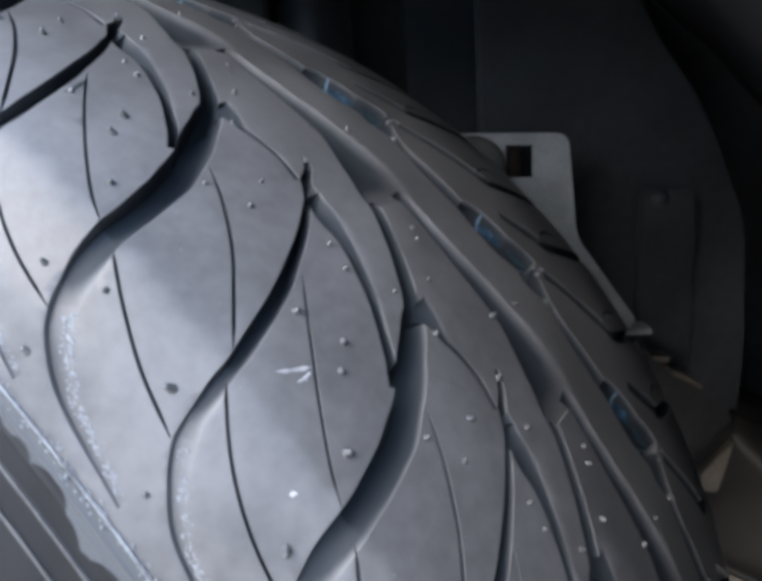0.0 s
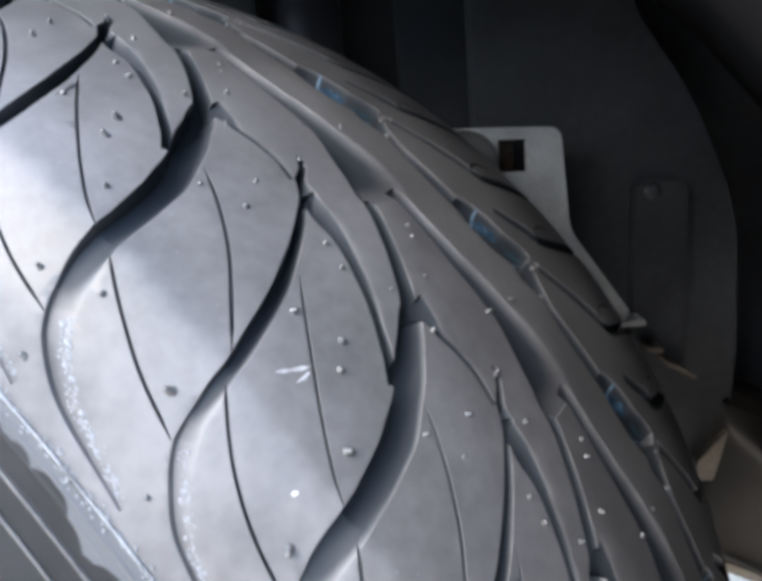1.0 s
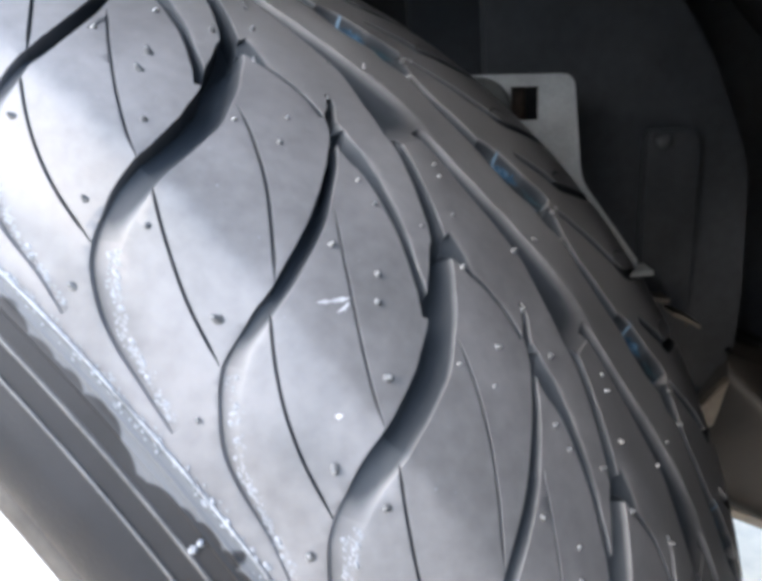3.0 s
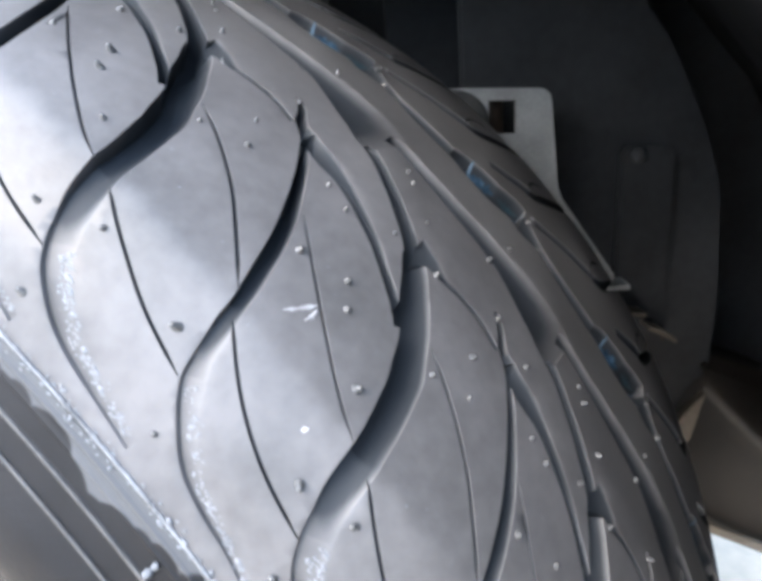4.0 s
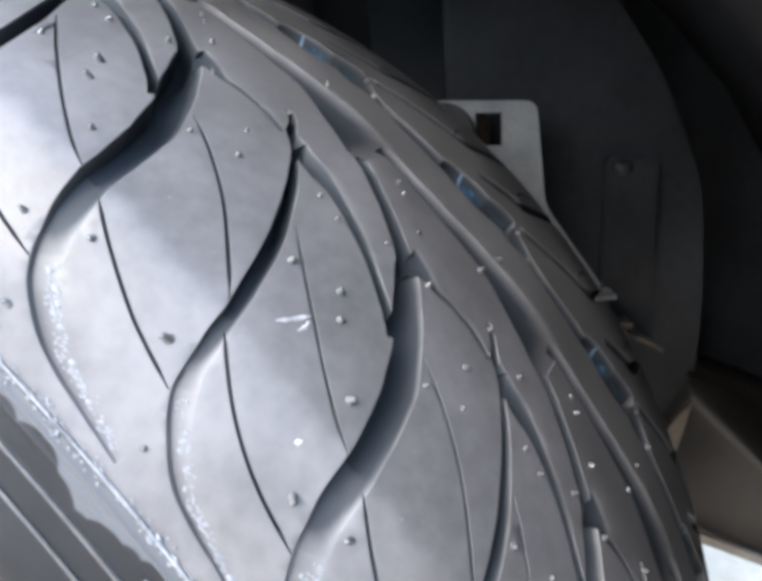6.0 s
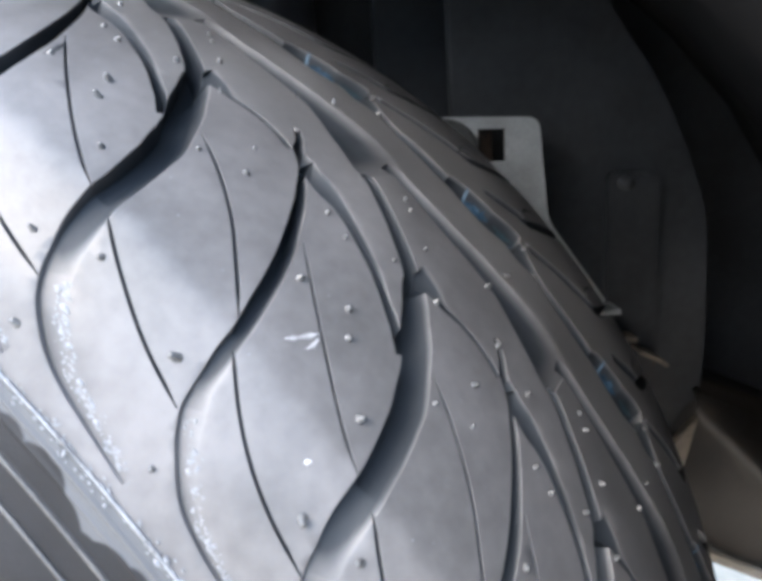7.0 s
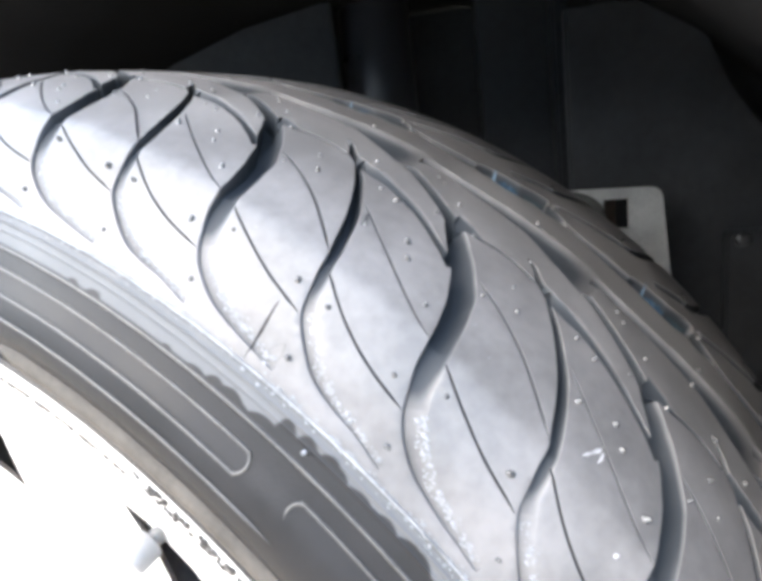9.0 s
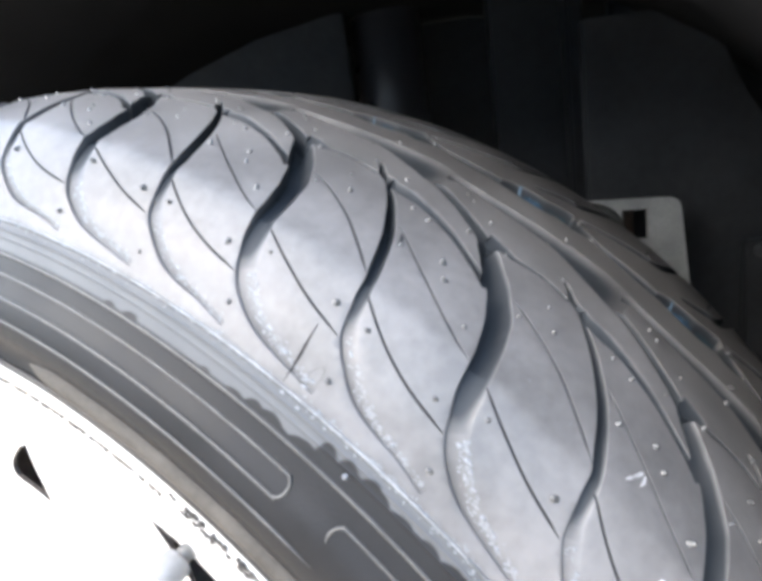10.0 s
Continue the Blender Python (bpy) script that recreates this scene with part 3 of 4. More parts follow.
# rim, lip, spokes
lip = [(-38.5, 240.8), (-43.4, 241.3), (-45.2, 241.0), (-46.0, 239.8), (-45.8, 238.0), (-44.7, 236.2), (-43.2, 234.8)]
part("rim_lip", lathe(lip, 480), SCUFF, wheel, "kerb-scuffed silver rim lip")
face = [(-43.25, 234.8), (-42.2, 233.5), (-40.0, 229.0), (-37.0, 222.0), (-33.0, 214.0), (-27.0, 206.0), (-21.0, 201.0), (-18.0, 199.6), (-13.0, 199.2), (-13.0, 206.0), (-30.0, 224.0), (-38.5, 241.6)]
barrel = [(-12.6, 199.6), (-4.0, 206.0), (10.0, 212.0), (100.0, 212.0), (170.0, 222.0), (184.0, 240.0), (180.0, 241.6), (170.0, 226.0), (100.0, 216.0), (6.0, 216.0), (-12.6, 207.0)]
part("rim", lathe(face, 360), RIM, wheel, "bright silver painted alloy rim")
part("barrel", lathe(barrel, 240), RECESS, wheel, "dark inner barrel of the rim")


def face_disc():
    """The wheel's face: a dished plate pierced by wedge-shaped windows."""
    from mathutils.geometry import delaunay_2d_cdt
    pts, ed, holes = [], [], []

    def loop(poly):
        f0 = len(pts)
        pts.extend(poly)
        ed.extend((f0 + i, f0 + (i + 1) % len(poly)) for i in range(len(poly)))

    def polar(r, deg):
        return (-r * math.sin(radians(deg)), r * math.cos(radians(deg)))
    loop([polar(200, i * 1.5) for i in range(240)])
    loop([polar(58, i * 6) for i in range(60)])
    for k in range(5):
        for shape in ([(183.7, 3.4), (181.5, 1.8), (178.7, .6), (174.5, -.9), (170.5, -1.6), (167.0, -1.2), (163.0, 2.5), (158.8, 6.3), (173.3, 4.3)],
                      [(181.8, 24.7), (181.6, 28.7), (180.6, 31.4), (179.4, 35.6), (177.5, 38.5), (173.5, 40.2), (168.0, 40.6), (161.0, 39.0), (159.5, 36.0), (166.0, 33.2), (172.6, 30.4), (175.4, 28.1), (178.0, 26.6)]):
            poly = [polar(r, d + 72 * k) for r, d in shape]
            holes.append(poly)
            loop(poly)
    for r in (85, 115, 145, 190):
        pts.extend(polar(r, i * 5 + r) for i in range(72))
    V, E_, F, *_ = delaunay_2d_cdt([Vector(q) for q in pts], ed, [], 0, 1e-4)

    def within(c, poly):
        odd = False
        for i in range(len(poly)):
            (x1, y1), (x2, y2) = poly[i - 1], poly[i]
            if (y1 > c.y) != (y2 > c.y) and c.x < (x2 - x1) * (c.y - y1) / (y2 - y1) + x1:
                odd = not odd
        return odd
    bm = bmesh.new()
    vs = []
    for v in V:
        r = v.length
        vs.append(bm.verts.new((np.interp(r, [58, 120, 160, 199, 200], [-9, -14, -17.6, -18.2, -18.0]) / 1000, v.x / 1000, v.y / 1000)))
    for f in F:
        c = sum((V[i] for i in f), Vector((0, 0))) / len(f)
        if 58.2 < c.length < 199.95 and not any(within(c, h) for h in holes):
            bm.faces.new([vs[i] for i in f])
    ex = bmesh.ops.extrude_face_region(bm, geom=list(bm.faces))
    bmesh.ops.translate(bm, vec=(.002, 0, 0), verts=[v for v in ex["geom"] if isinstance(v, bmesh.types.BMVert)])
    for v in [v for v in bm.verts if not v.link_faces]:
        bm.verts.remove(v)
    bmesh.ops.recalc_face_normals(bm, faces=bm.faces)
    for f in bm.faces:
        # the windows' reveals are coloured dark, painting in the openings' shade
        if abs(f.normal.x) < .4 and .15 < f.calc_center_median().yz.length < .195:
            f.material_index = 1
    return bm


disc = part("wheel_face", face_disc(), RIM, wheel, "bright silver wheel face with wedge-shaped windows")
disc.data.materials.append(RECESS)
disc.data.set_sharp_from_angle(angle=radians(30))
hub = [(-10.0, 0.5), (-10.0, 22.0), (-9.0, 30.0), (-7.0, 56.0), (-2.0, 62.0), (30.0, 62.0)]
part("hub", lathe(hub, 64), RIM, wheel, "silver alloy wheel hub")
bm = lathe([(-2.0, 40.0), (-2.0, 150.0), (2.0, 150.0), (2.0, 205.0), (14.0, 205.0), (14.0, 40.0)], 96)
tagged(part("brake_disc", bm, WORN, None, matrix=pose(0.012, 0, AXLE)), "dusty grey-brown brake disc behind the wheel spokes", "brake disc")
# tyre valve
bm = bmesh.new()
tube(bm, [(-.036, 0, .2172), (-.041, 0, .2158), (-.046, 0, .2140)], [.0030, .0030, .0030], 14)
valve = part("valve", bm, NUB, wheel, "rubber tyre valve stem", matrix=pose(0, 0, 0, 30.7) @ Matrix.Translation((.023, 0, -.0345)))
bm = bmesh.new()
tube(bm, [(-.0444, 0, .2153), (-.0447, 0, .2152), (-.0453, 0, .2149), (-.0515, 0, .2121), (-.0522, 0, .2118), (-.0526, 0, .2116)], [.0044, .0050, .0055, .0055, .0051, .0038], 24)
part("valve_cap", bm, CAPGREY, valve, "grey plastic valve cap")

# kerb scratches along the rim: broken wavering strokes
rnd = random.Random(77)
edge = lip[2:-1] + face[:8]
fr, fx = [r for _, r in edge][::-1], [x for x, _ in edge][::-1]
for a0, a1, r0, r1, wave, gap in ((12.5, 23.5, 235.9, 236.4, .8, .15), (24.2, 31.3, 236.5, 237.3, .6, .12), (32.7, 41.5, 239.9, 239.5, .35, .4), (33.6, 42.0, 238.2, 238.0, .4, .5)):
    bm = bmesh.new()
    a = a0
    while a < a1:
        span = rnd.uniform(.5, 1.3)
        n = max(4, int(span / .1))
        off, pts, rad = rnd.uniform(-.5, .5) * wave, [], []
        for i in range(n + 1):
            d = a + span * i / n
            r = r0 + (r1 - r0) * (d - a0) / (a1 - a0) + off + rnd.uniform(-.5, .5) * wave
            x = float(np.interp(r, fr, fx)) + .12
            pts.append((x / 1000, -r / 1000 * math.sin(radians(d)), r / 1000 * math.cos(radians(d))))
            rad.append(rnd.uniform(.45, 1.0) / 1000 * (1 if 0 < i < n else .4))
        tube(bm, pts, rad, 6)
        a += span + rnd.uniform(0, 2 * gap)
    part("kerb_scratch", bm, SCRATCH, wheel, "dull grey kerb scratch on the rim")

# moulding nubs on the tread
bm = bmesh.new()
prev = None
for z, r in ((-.0006, .00070), (.0001, .0006), (.0003, .00046), (.0008, .0004), (.00095, .0002)):
    ring = [bm.verts.new((math.cos(a * math.tau / 8) * r, math.sin(a * math.tau / 8) * r, z)) for a in range(8)]
    if prev:
        for i in range(8):
            bm.faces.new((prev[i], prev[(i + 1) % 8], ring[(i + 1) % 8], ring[i]))
    prev = ring
bm.faces.new(prev)
nub_mesh = bpy.data.meshes.new("rubber_nub")
bm.to_mesh(nub_mesh)
bm.free()
nub_mesh.materials.append(NUB)
nub_mesh.shade_smooth()
NUBS = [(-26.3, 0.121), (-23.8, 0.293), (-32.5, 0.262), (-24.9, 0.624), (-25.3, 0.784), (-32.5, 0.783), (-12.6, 0.030), (1.1, 0.151), (19.1, 0.758), (31.1, 0.787), (20.2, 0.947), (28.5, 0.189), (12.8, 0.210),
        (5.5, 0.281), (26.0, 0.369), (13.6, 0.519), (12.3, 0.609), (-3.8, 0.641), (-0.2, 0.800), (55.9, 0.067), (81.5, 0.048), (74.0, 0.157), (-4.9, 0.861), (42.5, 0.027), (41.2, 0.597), (38.6, 0.646)]
rnd = random.Random(3)
for k in range(-2, 4):
    for x, u in NUBS:
        j = (rnd.uniform(-.4, .4), rnd.uniform(-.006, .006))
        if rnd.random() < .06:
            continue
        s = float(arc_of(x + j[0]))
        o = new("rubber_nub", nub_mesh)
        o.parent = tyre_tread
        sc = rnd.uniform(.75, 1.25) * (1.15 if x < 0 else 1.0)
        o.matrix_basis = frame_at(u + j[1] + k, s, 0.0) @ pose(0, 0, 0, rnd.uniform(-28, 28), rnd.uniform(-28, 28), rnd.uniform(0, 360)) @ Matrix.Diagonal((sc, sc, sc * rnd.uniform(.7, 1.4), 1))


def film_strip(name, path, width, mat, label, lift=0.12, n=40, ragged=0.35, seed=1, parent=None):
    """A thin ragged film of paint lying on the tread along (x, u) points."""
    rr = random.Random(seed)
    c = spline([(u * LEN, float(arc_of(x))) for x, u in path], n)
    t = np.gradient(c, axis=0)
    t /= np.linalg.norm(t, axis=1)[:, None]
    nn = np.stack([-t[:, 1], t[:, 0]], 1)
    w = np.array([width * (1 - ragged * rr.random()) * min(1, (i + .5) / (n * .3), (n - i - .5) / (n * .3)) for i in range(n)])
    across = np.linspace(-1, 1, 7)
    P = np.array([c[i] + nn[i] * w[i] * q for i in range(n) for q in across])
    h, _ = tread_height(P, P[:, 0].min() / LEN - 1, P[:, 0].max() / LEN + 1)
    edge = np.tile(np.where(np.abs(across) > .99, -.25, 1.0), n)
    X = place(P[:, 0] / LEN, P[:, 1], h + lift * edge)
    F = [(i * 7 + j, i * 7 + j + 1, (i + 1) * 7 + j + 1, (i + 1) * 7 + j) for i in range(n - 1) for j in range(6)]
    return from_lists(name, X.tolist(), F, mat, parent or tyre_tread, label)


for k in range(-1, 4):
    film_strip("blue_paint_mark", [(78.6, .695 + k), (80.2, .76 + k), (81.0, .81 + k), (81.6, .85 + k)], 1.5, BLUE, "smear of blue paint in a groove", seed=k + 9, ragged=.75)
    film_strip("blue_paint_mark", [(81.6, .665 + k), (79.0, .70 + k), (77.0, .745 + k)], .5, PALE_BLUE, "thin streak of blue paint", seed=k + 19, lift=.12)
    film_strip("blue_paint_mark", [(82.4, .87 + k), (83.6, .93 + k), (85.4, 1.0 + k)], 1.1, TEAL, "dull blue paint left in a groove", seed=k + 29, ragged=.8)
    film_strip("blue_paint_mark", [(78.0, .89 + k), (80.5, .95 + k), (84.5, 1.01 + k)], .35, PALE_BLUE, "thin streak of blue paint", seed=k + 39, lift=.12)
    film_strip("pale_scuff_mark", [(86.6, 1.035 + k), (87.6, 1.05 + k), (88.6, 1.055 + k)], .8, CHALK, "small white fleck", ragged=.5, seed=k + 49, n=10)
film_strip("pale_scuff_mark", [(-13.8, 1.752), (-11.3, 1.777), (-8.4, 1.799)], .6, CHALK, "small white scuff", ragged=.7, seed=4, n=18)
film_strip("pale_scuff_mark", [(-12.2, 1.808), (-10.8, 1.812), (-9.2, 1.807)], .6, CHALK, "small white scuff", ragged=.7, seed=5, n=14)
film_strip("pale_scuff_mark", [(-22.6, 2.017), (-21.8, 2.027)], .55, CHALK, "small white fleck", ragged=.6, seed=6, n=10)
film_strip("dark_scuff_mark", [(-5.0, 0.633), (-3.1, 0.626), (-1.0, 0.613), (1.2, 0.598)], .75, LINER, "small dark smear beside a groove", ragged=.7, seed=12, n=20)
film_strip("dark_scratch", [(-35.8, 0.641), (-33.4, 0.640), (-30.9, 0.632), (-28.6, 0.625)], .40, FELT, "thin dark scratch", ragged=.5, seed=7, n=24)
film_strip("pale_scuff_mark", [(-34.5, 0.710), (-33.1, 0.710), (-32.1, 0.746), (-33.9, 0.756), (-34.5, 0.715)], .16, RIDGE, "small pale scratched loop", ragged=.6, seed=8, n=26)


# flakes of dried mounting soap on the shoulder
def flakes(count, seed):
    rr = random.Random(seed)
    V, F, spots = [], [], []
    for _ in range(count):
        k = rr.choice((-2, -1, 0, 0, 1, 1, 2, 2, 3))
        kind, q, across = rr.random(), .08 + .9 * rr.random() ** .8, 1.05 - .62 * rr.random() ** 1.4
        stop = [0, .2, .4, .6, .8, 1]
        if kind < .42:
            x0, u0 = np.interp(q, stop, [-29.3, -31.3, -32.8, -33.8, -34.4, -35.1]), np.interp(q, stop, [0.224, 0.278, 0.368, 0.473, 0.594, 0.773])
            x1, u1 = np.interp(q, stop, [-26.8, -28.6, -30.9, -32.3, -33.0, -34.1]), np.interp(q, stop, [0.271, 0.313, 0.383, 0.473, 0.579, 0.758])
        elif kind < .76:
            x0, u0 = np.interp(q, stop, [-28.5, -30.8, -32.8, -33.8, -34.3, -35.2]), np.interp(q, stop, [0.709, 0.784, 0.893, 1.013, 1.153, 1.302])
            x1, u1 = np.interp(q, stop, [-26.0, -29.1, -31.8, -33.0, -33.6, -34.3]), np.interp(q, stop, [0.714, 0.804, 0.928, 1.043, 1.153, 1.292])
        else:
            x0 = x1 = -35.8 - rr.random() ** 2 * .9
            u0 = u1 = rr.random()
        x, u = x0 + (x1 - x0) * across, k + u0 + (u1 - u0) * across
        x += rr.gauss(0, .16)
        spots.append((u, float(arc_of(x)), kind))
    low, _ = tread_height(np.array([(u * LEN, a) for u, a, _ in spots]), -3, 5)
    for (u, a, kind), h in zip(spots, low):
        m = frame_at(u, a, float(h) if kind < .76 else 0.2)
        size = rr.uniform(.09, .30) * 1e-3 * (2.0 if rr.random() < .1 else 1.0)
        b = len(V)
        n = 6
        for z, f in ((-.1, 1.0), (.25, .75)):
            for i in range(n):
                a = i * math.tau / n + rr.uniform(-.3, .3)
                V.append(m @ Vector((math.cos(a) * size * f * 1.7 * rr.uniform(.6, 1.2), math.sin(a) * size * f * rr.uniform(.6, 1.2), z * size)))
        V.append(m @ Vector((0, 0, .38 * size)))
        for i in range(n):
            F.append((b + i, b + (i + 1) % n, b + n + (i + 1) % n, b + n + i))
            F.append((b + n + i, b + n + (i + 1) % n, b + 2 * n))
    return [tuple(v) for v in V], F


def specks(count, seed):
    rr = random.Random(seed)
    V, F = [], []
    at = [(rr.uniform(-2, 4), float(arc_of(rr.uniform(-22, 100)))) for _ in range(count)]
    low, _ = tread_height(np.array([(u * LEN, a) for u, a in at]), -3, 5)
    for (u, a), h in zip(at, low):
        if h < -.05:
            continue
        m = frame_at(u, a, 0.0)
        size = rr.uniform(.08, .30) * 1e-3
        b = len(V)
        for i in range(5):
            t = i * math.tau / 5
            V.append(tuple(m @ Vector((math.cos(t) * size * rr.uniform(.6, 1.3), math.sin(t) * size * rr.uniform(.6, 1.3), -.00003))))
        V.append(tuple(m @ Vector((0, 0, size * .6))))
        F += [(b + i, b + (i + 1) % 5, b + 5) for i in range(5)]
    return V, F


for j, (x, u, size) in enumerate(((-39.2, 2.058, .0010), (-38.5, 2.055, .0008), (-38.5, 1.053, .0008))):
    bm = bmesh.new()
    bmesh.ops.create_icosphere(bm, subdivisions=2, radius=size)
    for v in bm.verts:
        v.co *= rnd.uniform(.75, 1.2)
    crumb = part("soap_crumb", bm, FLAKE, tyre_tread, "white crumb of dried soap")
    crumb.matrix_basis = frame_at(u, float(arc_of(x)), .4) @ Matrix.Diagonal((.8, .9, .7, 1))
V, F = specks(480, 21)
sp = from_lists("dust", V, F, DUST, tyre_tread, "pale specks of dust on the tread")
sp["kind"] = "stuff"
V, F = flakes(2400, 11)
fl = from_lists("soap_residue", V, F, FLAKE, tyre_tread, "glinting flakes of dried soap on the tyre shoulder")
fl["kind"] = "stuff"

# ---- the wheel bay behind: a frame across the camera's view (a), into it (d) and up ----
BAY = Matrix(((0.46931, 0.88255, -0.00426, 0.22971), (-0.88254, 0.46926, -0.00926, -0.21278), (-0.00617, 0.00810, 0.99995, 0.00013), (0.00000, 0.00000, 0.00000, 1.00000)))


def slab(bm, outline, d0, d1, bevel=0.0):
    """A plate with a given outline in (a, z) mm, from depth d0 to d1 mm."""
    f = [bm.verts.new((a / 1000, d0 / 1000, z / 1000)) for a, z in outline]
    b = [bm.verts.new((a / 1000, d1 / 1000, z / 1000)) for a, z in outline]
    n = len(outline)
    bm.faces.new(f)
    bm.faces.new(b[::-1])
    for i in range(n):
        bm.faces.new((f[i], b[i], b[(i + 1) % n], f[(i + 1) % n]))
    bmesh.ops.recalc_face_normals(bm, faces=bm.faces)
    if bevel:
        es = [e for e in bm.edges if all(v in f for v in e.verts)]
        bmesh.ops.bevel(bm, geom=es, offset=bevel / 1000, segments=2, affect="EDGES")


def rounded(corners, n=5):
    """Outline through (a, z, radius) corners."""
    out = []
    m = len(corners)
    for i in range(m):
        p, q, s = Vector(corners[i - 1][:2]), Vector(corners[i][:2]), Vector(corners[(i + 1) % m][:2])
        r = corners[i][2]
        if r <= 0:
            out.append(tuple(q))
            continue
        a, b = (p - q).normalized() * r, (s - q).normalized() * r
        for k in range(n + 1):
            t = k / n
            out.append(tuple(q + a * (1 - t) ** 2 + b * t ** 2))
    return out


# steel bracket with a square hole: four strips round the hole, one mesh
bracket = tagged(new("steel_bracket"), "grey galvanised steel bracket with a square hole", "bracket")
bracket.matrix_world = BAY
bm = bmesh.new()
plate = rounded([(-48, 543.6, 2), (9.5, 539.4, 6.5), (14.4, 486, 6), (47.5, 437, 2), (43, 429, 1), (2, 470, 10), (-48, 500, 4)])
hole = [(-22, 535.8), (-8.2, 534.9), (-8.2, 518.6), (-22, 519.4)]
allv = plate + hole
from mathutils.geometry import delaunay_2d_cdt as cdt
np_, nh = len(plate), len(hole)
ed = [(i, (i + 1) % np_) for i in range(np_)] + [(np_ + i, np_ + (i + 1) % nh) for i in range(nh)]
VV, EE, FF, *_ = cdt([Vector(p) for p in allv], ed, [], 1, 1e-4)
front = [bm.verts.new((v.x / 1000, 0, v.y / 1000)) for v in VV]
for f_ in FF:
    c = sum((VV[i] for i in f_), Vector((0, 0))) / len(f_)
    if -22 < c.x < -8.2 and 518.9 < c.y < 535.4:
        continue
    bm.faces.new([front[i] for i in f_])
ex = bmesh.ops.extrude_face_region(bm, geom=list(bm.faces))
bmesh.ops.translate(bm, vec=(0, .0025, 0), verts=[v for v in ex["geom"] if isinstance(v, bmesh.types.BMVert)])
bmesh.ops.recalc_face_normals(bm, faces=bm.faces)
part("plate", bm, STEEL, bracket, smooth=False)
bm = bmesh.new()
slab(bm, rounded([(41.5, 431.6, .8), (54.8, 432.4, 1), (55.6, 428.9, 1), (41.5, 429.2, .8)]), -3, 9, .5)
part("foot_tab", bm, STEEL, bracket, "small bent steel tab", smooth=False)
bm = bmesh.new()
tube(bm, [(-.0405, .0, .525), (-.0405, -.002, .525), (-.0405, -.007, .525), (-.0405, -.008, .525)], [.0150, .0172, .0172, .0150], 32)
part("rubber_bush", bm, BUSH, bracket, "dark grey rubber bush")
bm = bmesh.new()
tube(bm, [(-.0195, .012, .515), (-.0195, .012, .527), (-.0195, .012, .539)], .0075, 24)
part("bolt_shank", bm, RUSTY, bracket, "rusty bolt behind the hole")
# rusted clip below
clip = tagged(new("rusted_clip"), "small rusted steel clip under the bracket", "clip")
clip.matrix_world = BAY
bm = bmesh.new()
slab(bm, rounded([(63.5, 408.6, .6), (68.5, 407.2, 1), (74, 406.4, .6), (73.6, 403.6, .6), (68, 404.4, 1), (64, 406.2, .6)]), 13, 24, .4)
part("tongue", bm, PALE_TAB, clip, "short bent pale tongue", smooth=False)
bm = bmesh.new()
slab(bm, rounded([(75.5, 398.4, 1), (84, 394.6, 3), (94, 387.4, 1), (93.4, 384.8, .8), (84, 391.2, 3), (75.5, 395.6, 1)]), 12, 24, .5)
part("flange", bm, PALE_TAB, clip, "pale upper flange", smooth=False)
bm = bmesh.new()
slab(bm, rounded([(62, 404, 2), (73, 403, 2), (77, 394.5, 2), (93, 384, 2), (90, 377, 4), (64, 382, 4)]), 25, 29, .6)
part("body", bm, RUSTY, clip, "brown rusted plate", smooth=False)

# moulded panel beside the bracket
panel = tagged(new("liner_panel"), "black moulded plastic liner panel with a pocket", "liner panel")
panel.matrix_world = BAY
bm = bmesh.new()
edge = [(40, 640, 10), (60, 592, 20), (90, 551, 14), (107, 516, 14), (122, 478, 14), (128, 400, 10), (127, 352, 4), (117, 345, 3), (100, 312, 3), (60, 296, 4), (-30, 296, 4), (-30, 640, 4)]
slab(bm, rounded(edge), 30, 36, 1.5)
part("sheet", bm, LINER, panel, smooth=False)
bm = bmesh.new()
slab(bm, rounded([(58, 505, 6), (90, 503, 12), (92, 350, 2), (58, 350, 2)]), 24, 29.5, 1.5)
pocket = part("pocket", bm, LINER, panel, smooth=False)
bm = bmesh.new()
bmesh.ops.create_uvsphere(bm, u_segments=16, v_segments=8, radius=.0052)
part("clip_head", bm, LINER, pocket, "round plastic clip head", matrix=pose(.068, .024, .4985) @ Matrix.Diagonal((1, .6, .9, 1)))

# liner walls, strut and closing shell
def wall_slab(name, outline, d0, d1, label, bevel=2.0):
    bm = bmesh.new()
    slab(bm, outline, d0, d1, bevel)
    ob = part(name, bm, LINER, None, smooth=False)
    ob.matrix_world = BAY
    return tagged(ob, label, "liner", kind="structure")


wall_slab("wall_liner", rounded([(-62, 775, 5), (-2, 775, 5), (-2, 330, 5), (-62, 330, 5)]), 135, 150, "black ribbed plastic wheel liner wall")
wall_slab("wall_liner_rib", rounded([(-12, 772, 3), (0, 772, 3), (0, 330, 3), (-12, 330, 3)]), 120, 150, "narrow raised rib of the black liner")
wall_slab("wall_liner_side", rounded([(10, 700, 5), (445, 700, 5), (445, 223, 5), (166, 223, 5), (166, 373, 5), (10, 373, 5)]), 96, 106, "black plastic wheel liner wall")
wall_slab("wall_liner_rear", rounded([(-420, 790, 5), (-170, 790, 5), (-170, 330, 5), (-420, 330, 5)]), 217, 230, "dark plastic wheel liner panel")
strut = tagged(new("suspension_strut"), "black steel suspension strut in the wheel bay", "strut")
strut.matrix_world = BAY
bm = bmesh.new()
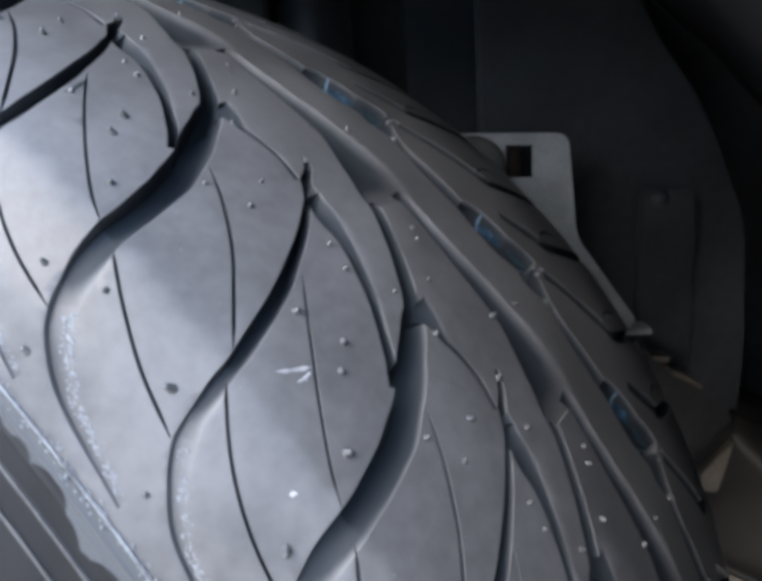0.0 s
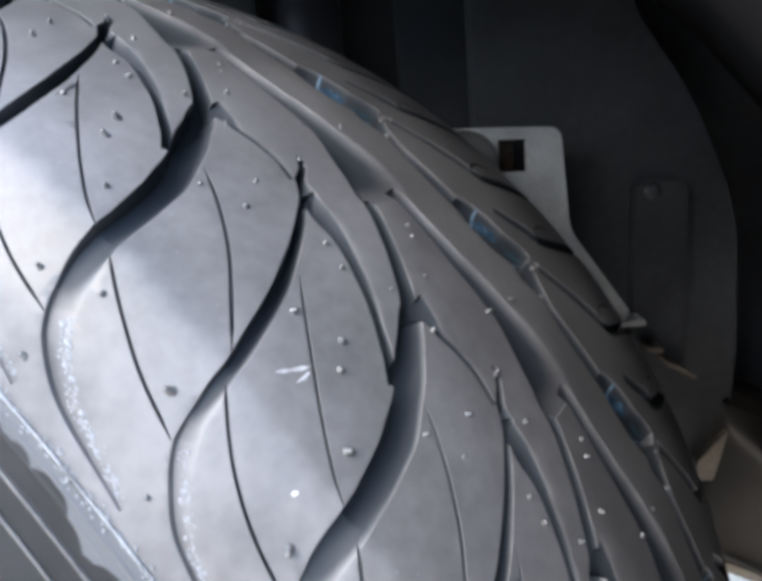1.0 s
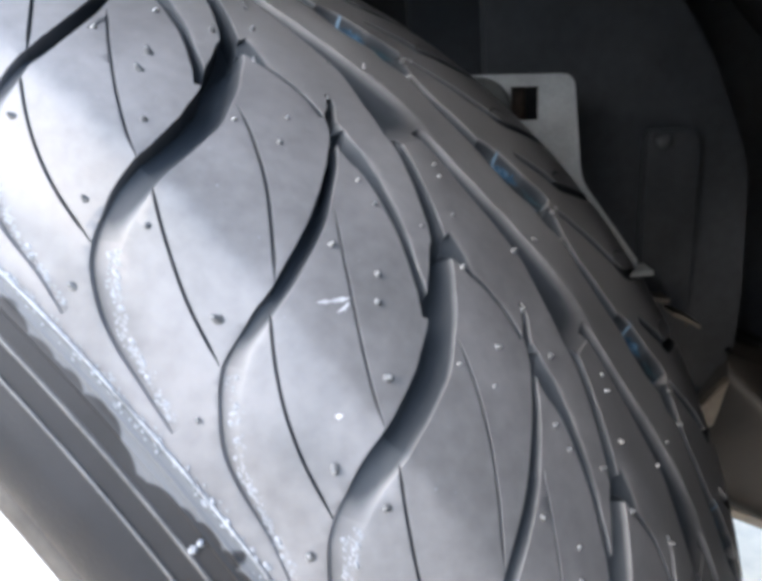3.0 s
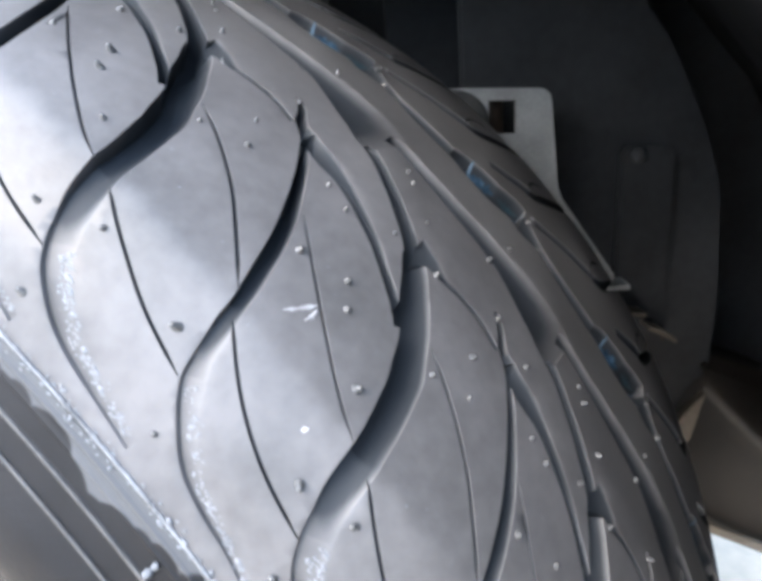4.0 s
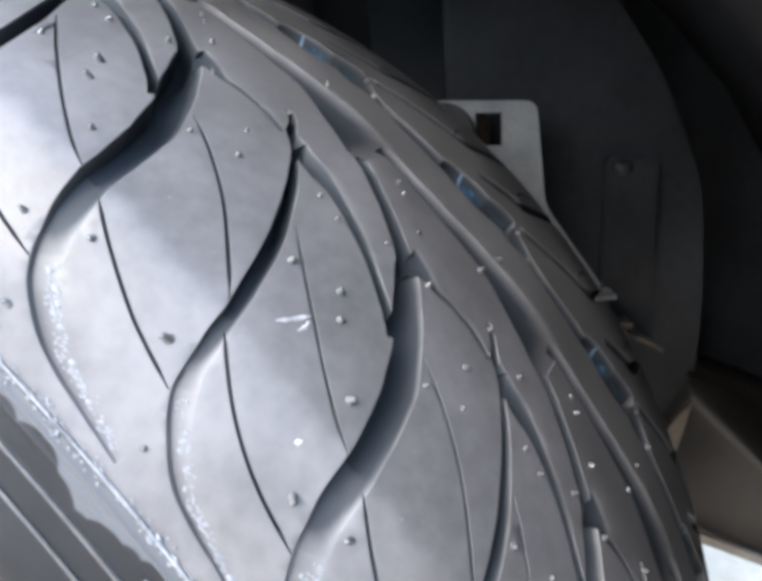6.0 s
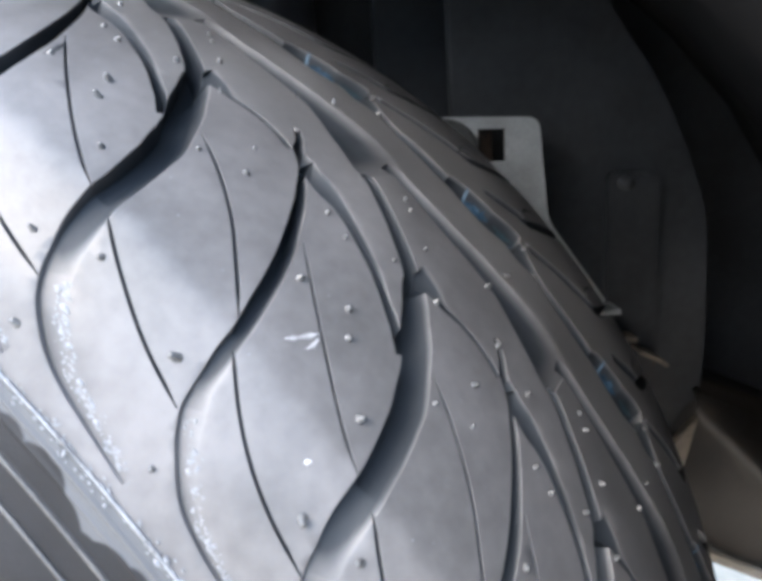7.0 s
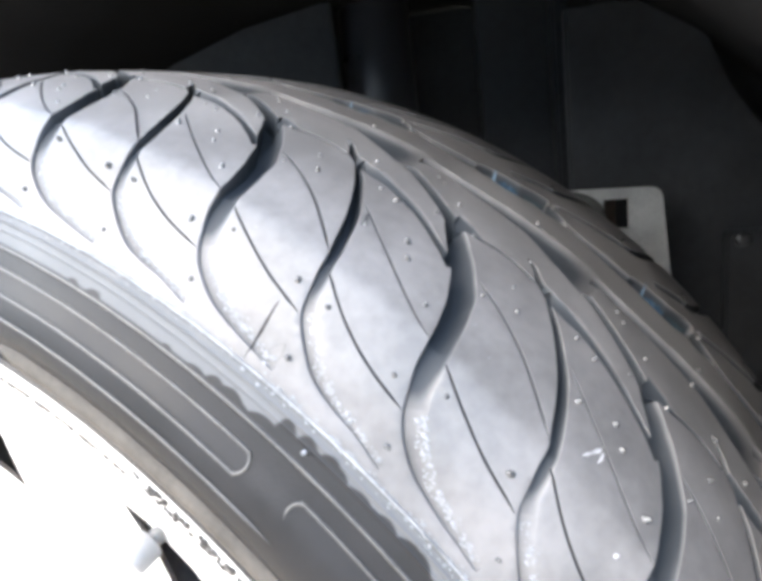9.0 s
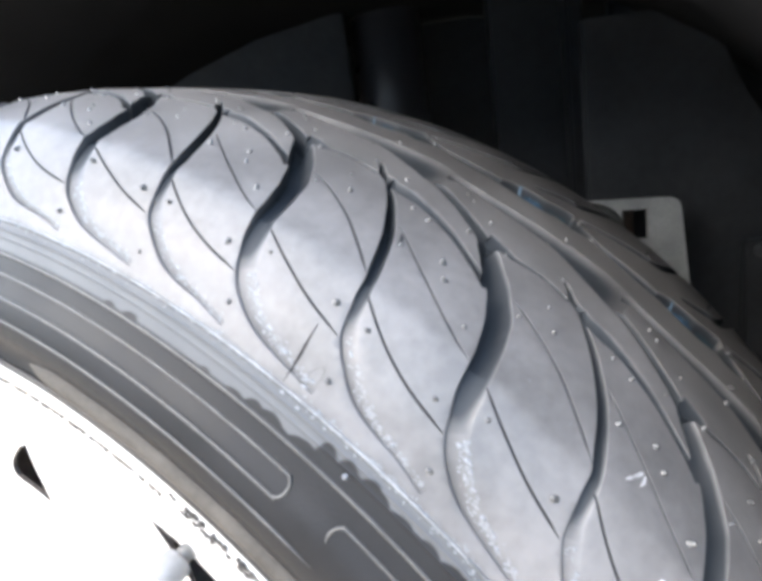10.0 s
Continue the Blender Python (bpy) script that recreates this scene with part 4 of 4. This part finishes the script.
tube(bm, [(-.135, .26, .30), (-.135, .26, .62), (-.135, .26, .78)], .032, 32)
part("tube", bm, BODY, strut)
bm = bmesh.new()
tube(bm, [(-.135, .26, .47), (-.135, .26, .475), (-.135, .26, .485), (-.135, .26, .49)], [.033, .045, .045, .033], 32)
part("spring_seat", bm, BODY, strut)
wall_slab("wall_bay", [(-640, 760), (420, 760), (420, 300), (-640, 300)], 330, 345, "dark inner wall closing the wheel bay")
# arch roof over the wheel; its unseen flared lip is shaped to shade the tread
bm = bmesh.new()
X1 = .75
turns = [-100 + i * 212 / 24 for i in range(25)]
rim_x = [.012 - .050 * min(1.0, max(0.0, (2 - a) / 80)) - .12 * min(1.0, max(0.0, (-42 - a) / 28)) for a in turns]
ra = [(math.sin(radians(a)) * .392, AXLE + math.cos(radians(a)) * .392) for a in turns]
vs = [[bm.verts.new((x, y, z)) for x in (x0, X1)] for (y, z), x0 in zip(ra, rim_x)]
vo = [[bm.verts.new((x, y * 1.03, (z - AXLE) * 1.03 + AXLE)) for x in (x0, X1)] for (y, z), x0 in zip(ra, rim_x)]
for i in range(24):
    bm.faces.new((vs[i][0], vs[i][1], vs[i + 1][1], vs[i + 1][0]))
    bm.faces.new((vo[i][0], vo[i + 1][0], vo[i + 1][1], vo[i][1]))
    bm.faces.new((vs[i][0], vs[i + 1][0], vo[i + 1][0], vo[i][0]))
    bm.faces.new((vs[i][1], vo[i][1], vo[i + 1][1], vs[i + 1][1]))
bmesh.ops.recalc_face_normals(bm, faces=bm.faces)
tagged(part("ceiling_arch", bm, FELT, None), "black wheel arch liner over the tyre", "arch liner", kind="structure")

# control arm low in the bay
arm = tagged(new("control_arm"), "brown-grey dusty steel control arm", "control arm")
arm.matrix_world = BAY
bm = bmesh.new()
slab(bm, rounded([(117, 368, 8), (190, 330, 10), (330, 262, 20), (330, 118, 20), (190, 194, 10), (136, 231, 10), (114, 245, 5), (104, 292, 6), (118, 330, 6)]), 26, 90, 6)
part("beam", bm, ARM, arm, smooth=True)
bm = bmesh.new()
slab(bm, rounded([(114, 248, 2), (330, 127, 3), (330, 119, 2), (114, 240, 2)]), 21, 25.5, .8)
part("flange", bm, PALE_TAB, arm, "pale tan edge flange", smooth=False)
# pale plate added in place of bright ground showing through a gap
bm = bmesh.new()
slab(bm, rounded([(120.5, 343, 1), (117.5, 325, 6), (113.5, 307, 2), (102, 309, 2), (102, 322, 3), (112, 334, 4)]), 20, 25, .6)
part("gap_sliver", bm, PALE_TAB, arm, "pale plate in place of a bright gap", smooth=False)
# ground
bm = bmesh.new()
bmesh.ops.create_grid(bm, x_segments=40, y_segments=40, size=60)
tagged(part("ground", bm, ASPHALT), "pale sunlit concrete ground", "ground", kind="structure")
# unseen wall added to block the low sky and bounce fill onto the tread
bm = bmesh.new()
box(bm, -3.6, 0, 0.9, 0.2, 24, 1.8, 0.02)
tagged(part("wall_sky_blocker", bm, SKY_BLOCK, smooth=False), "plain pale grey unseen wall added to shape the light", "wall", kind="structure")
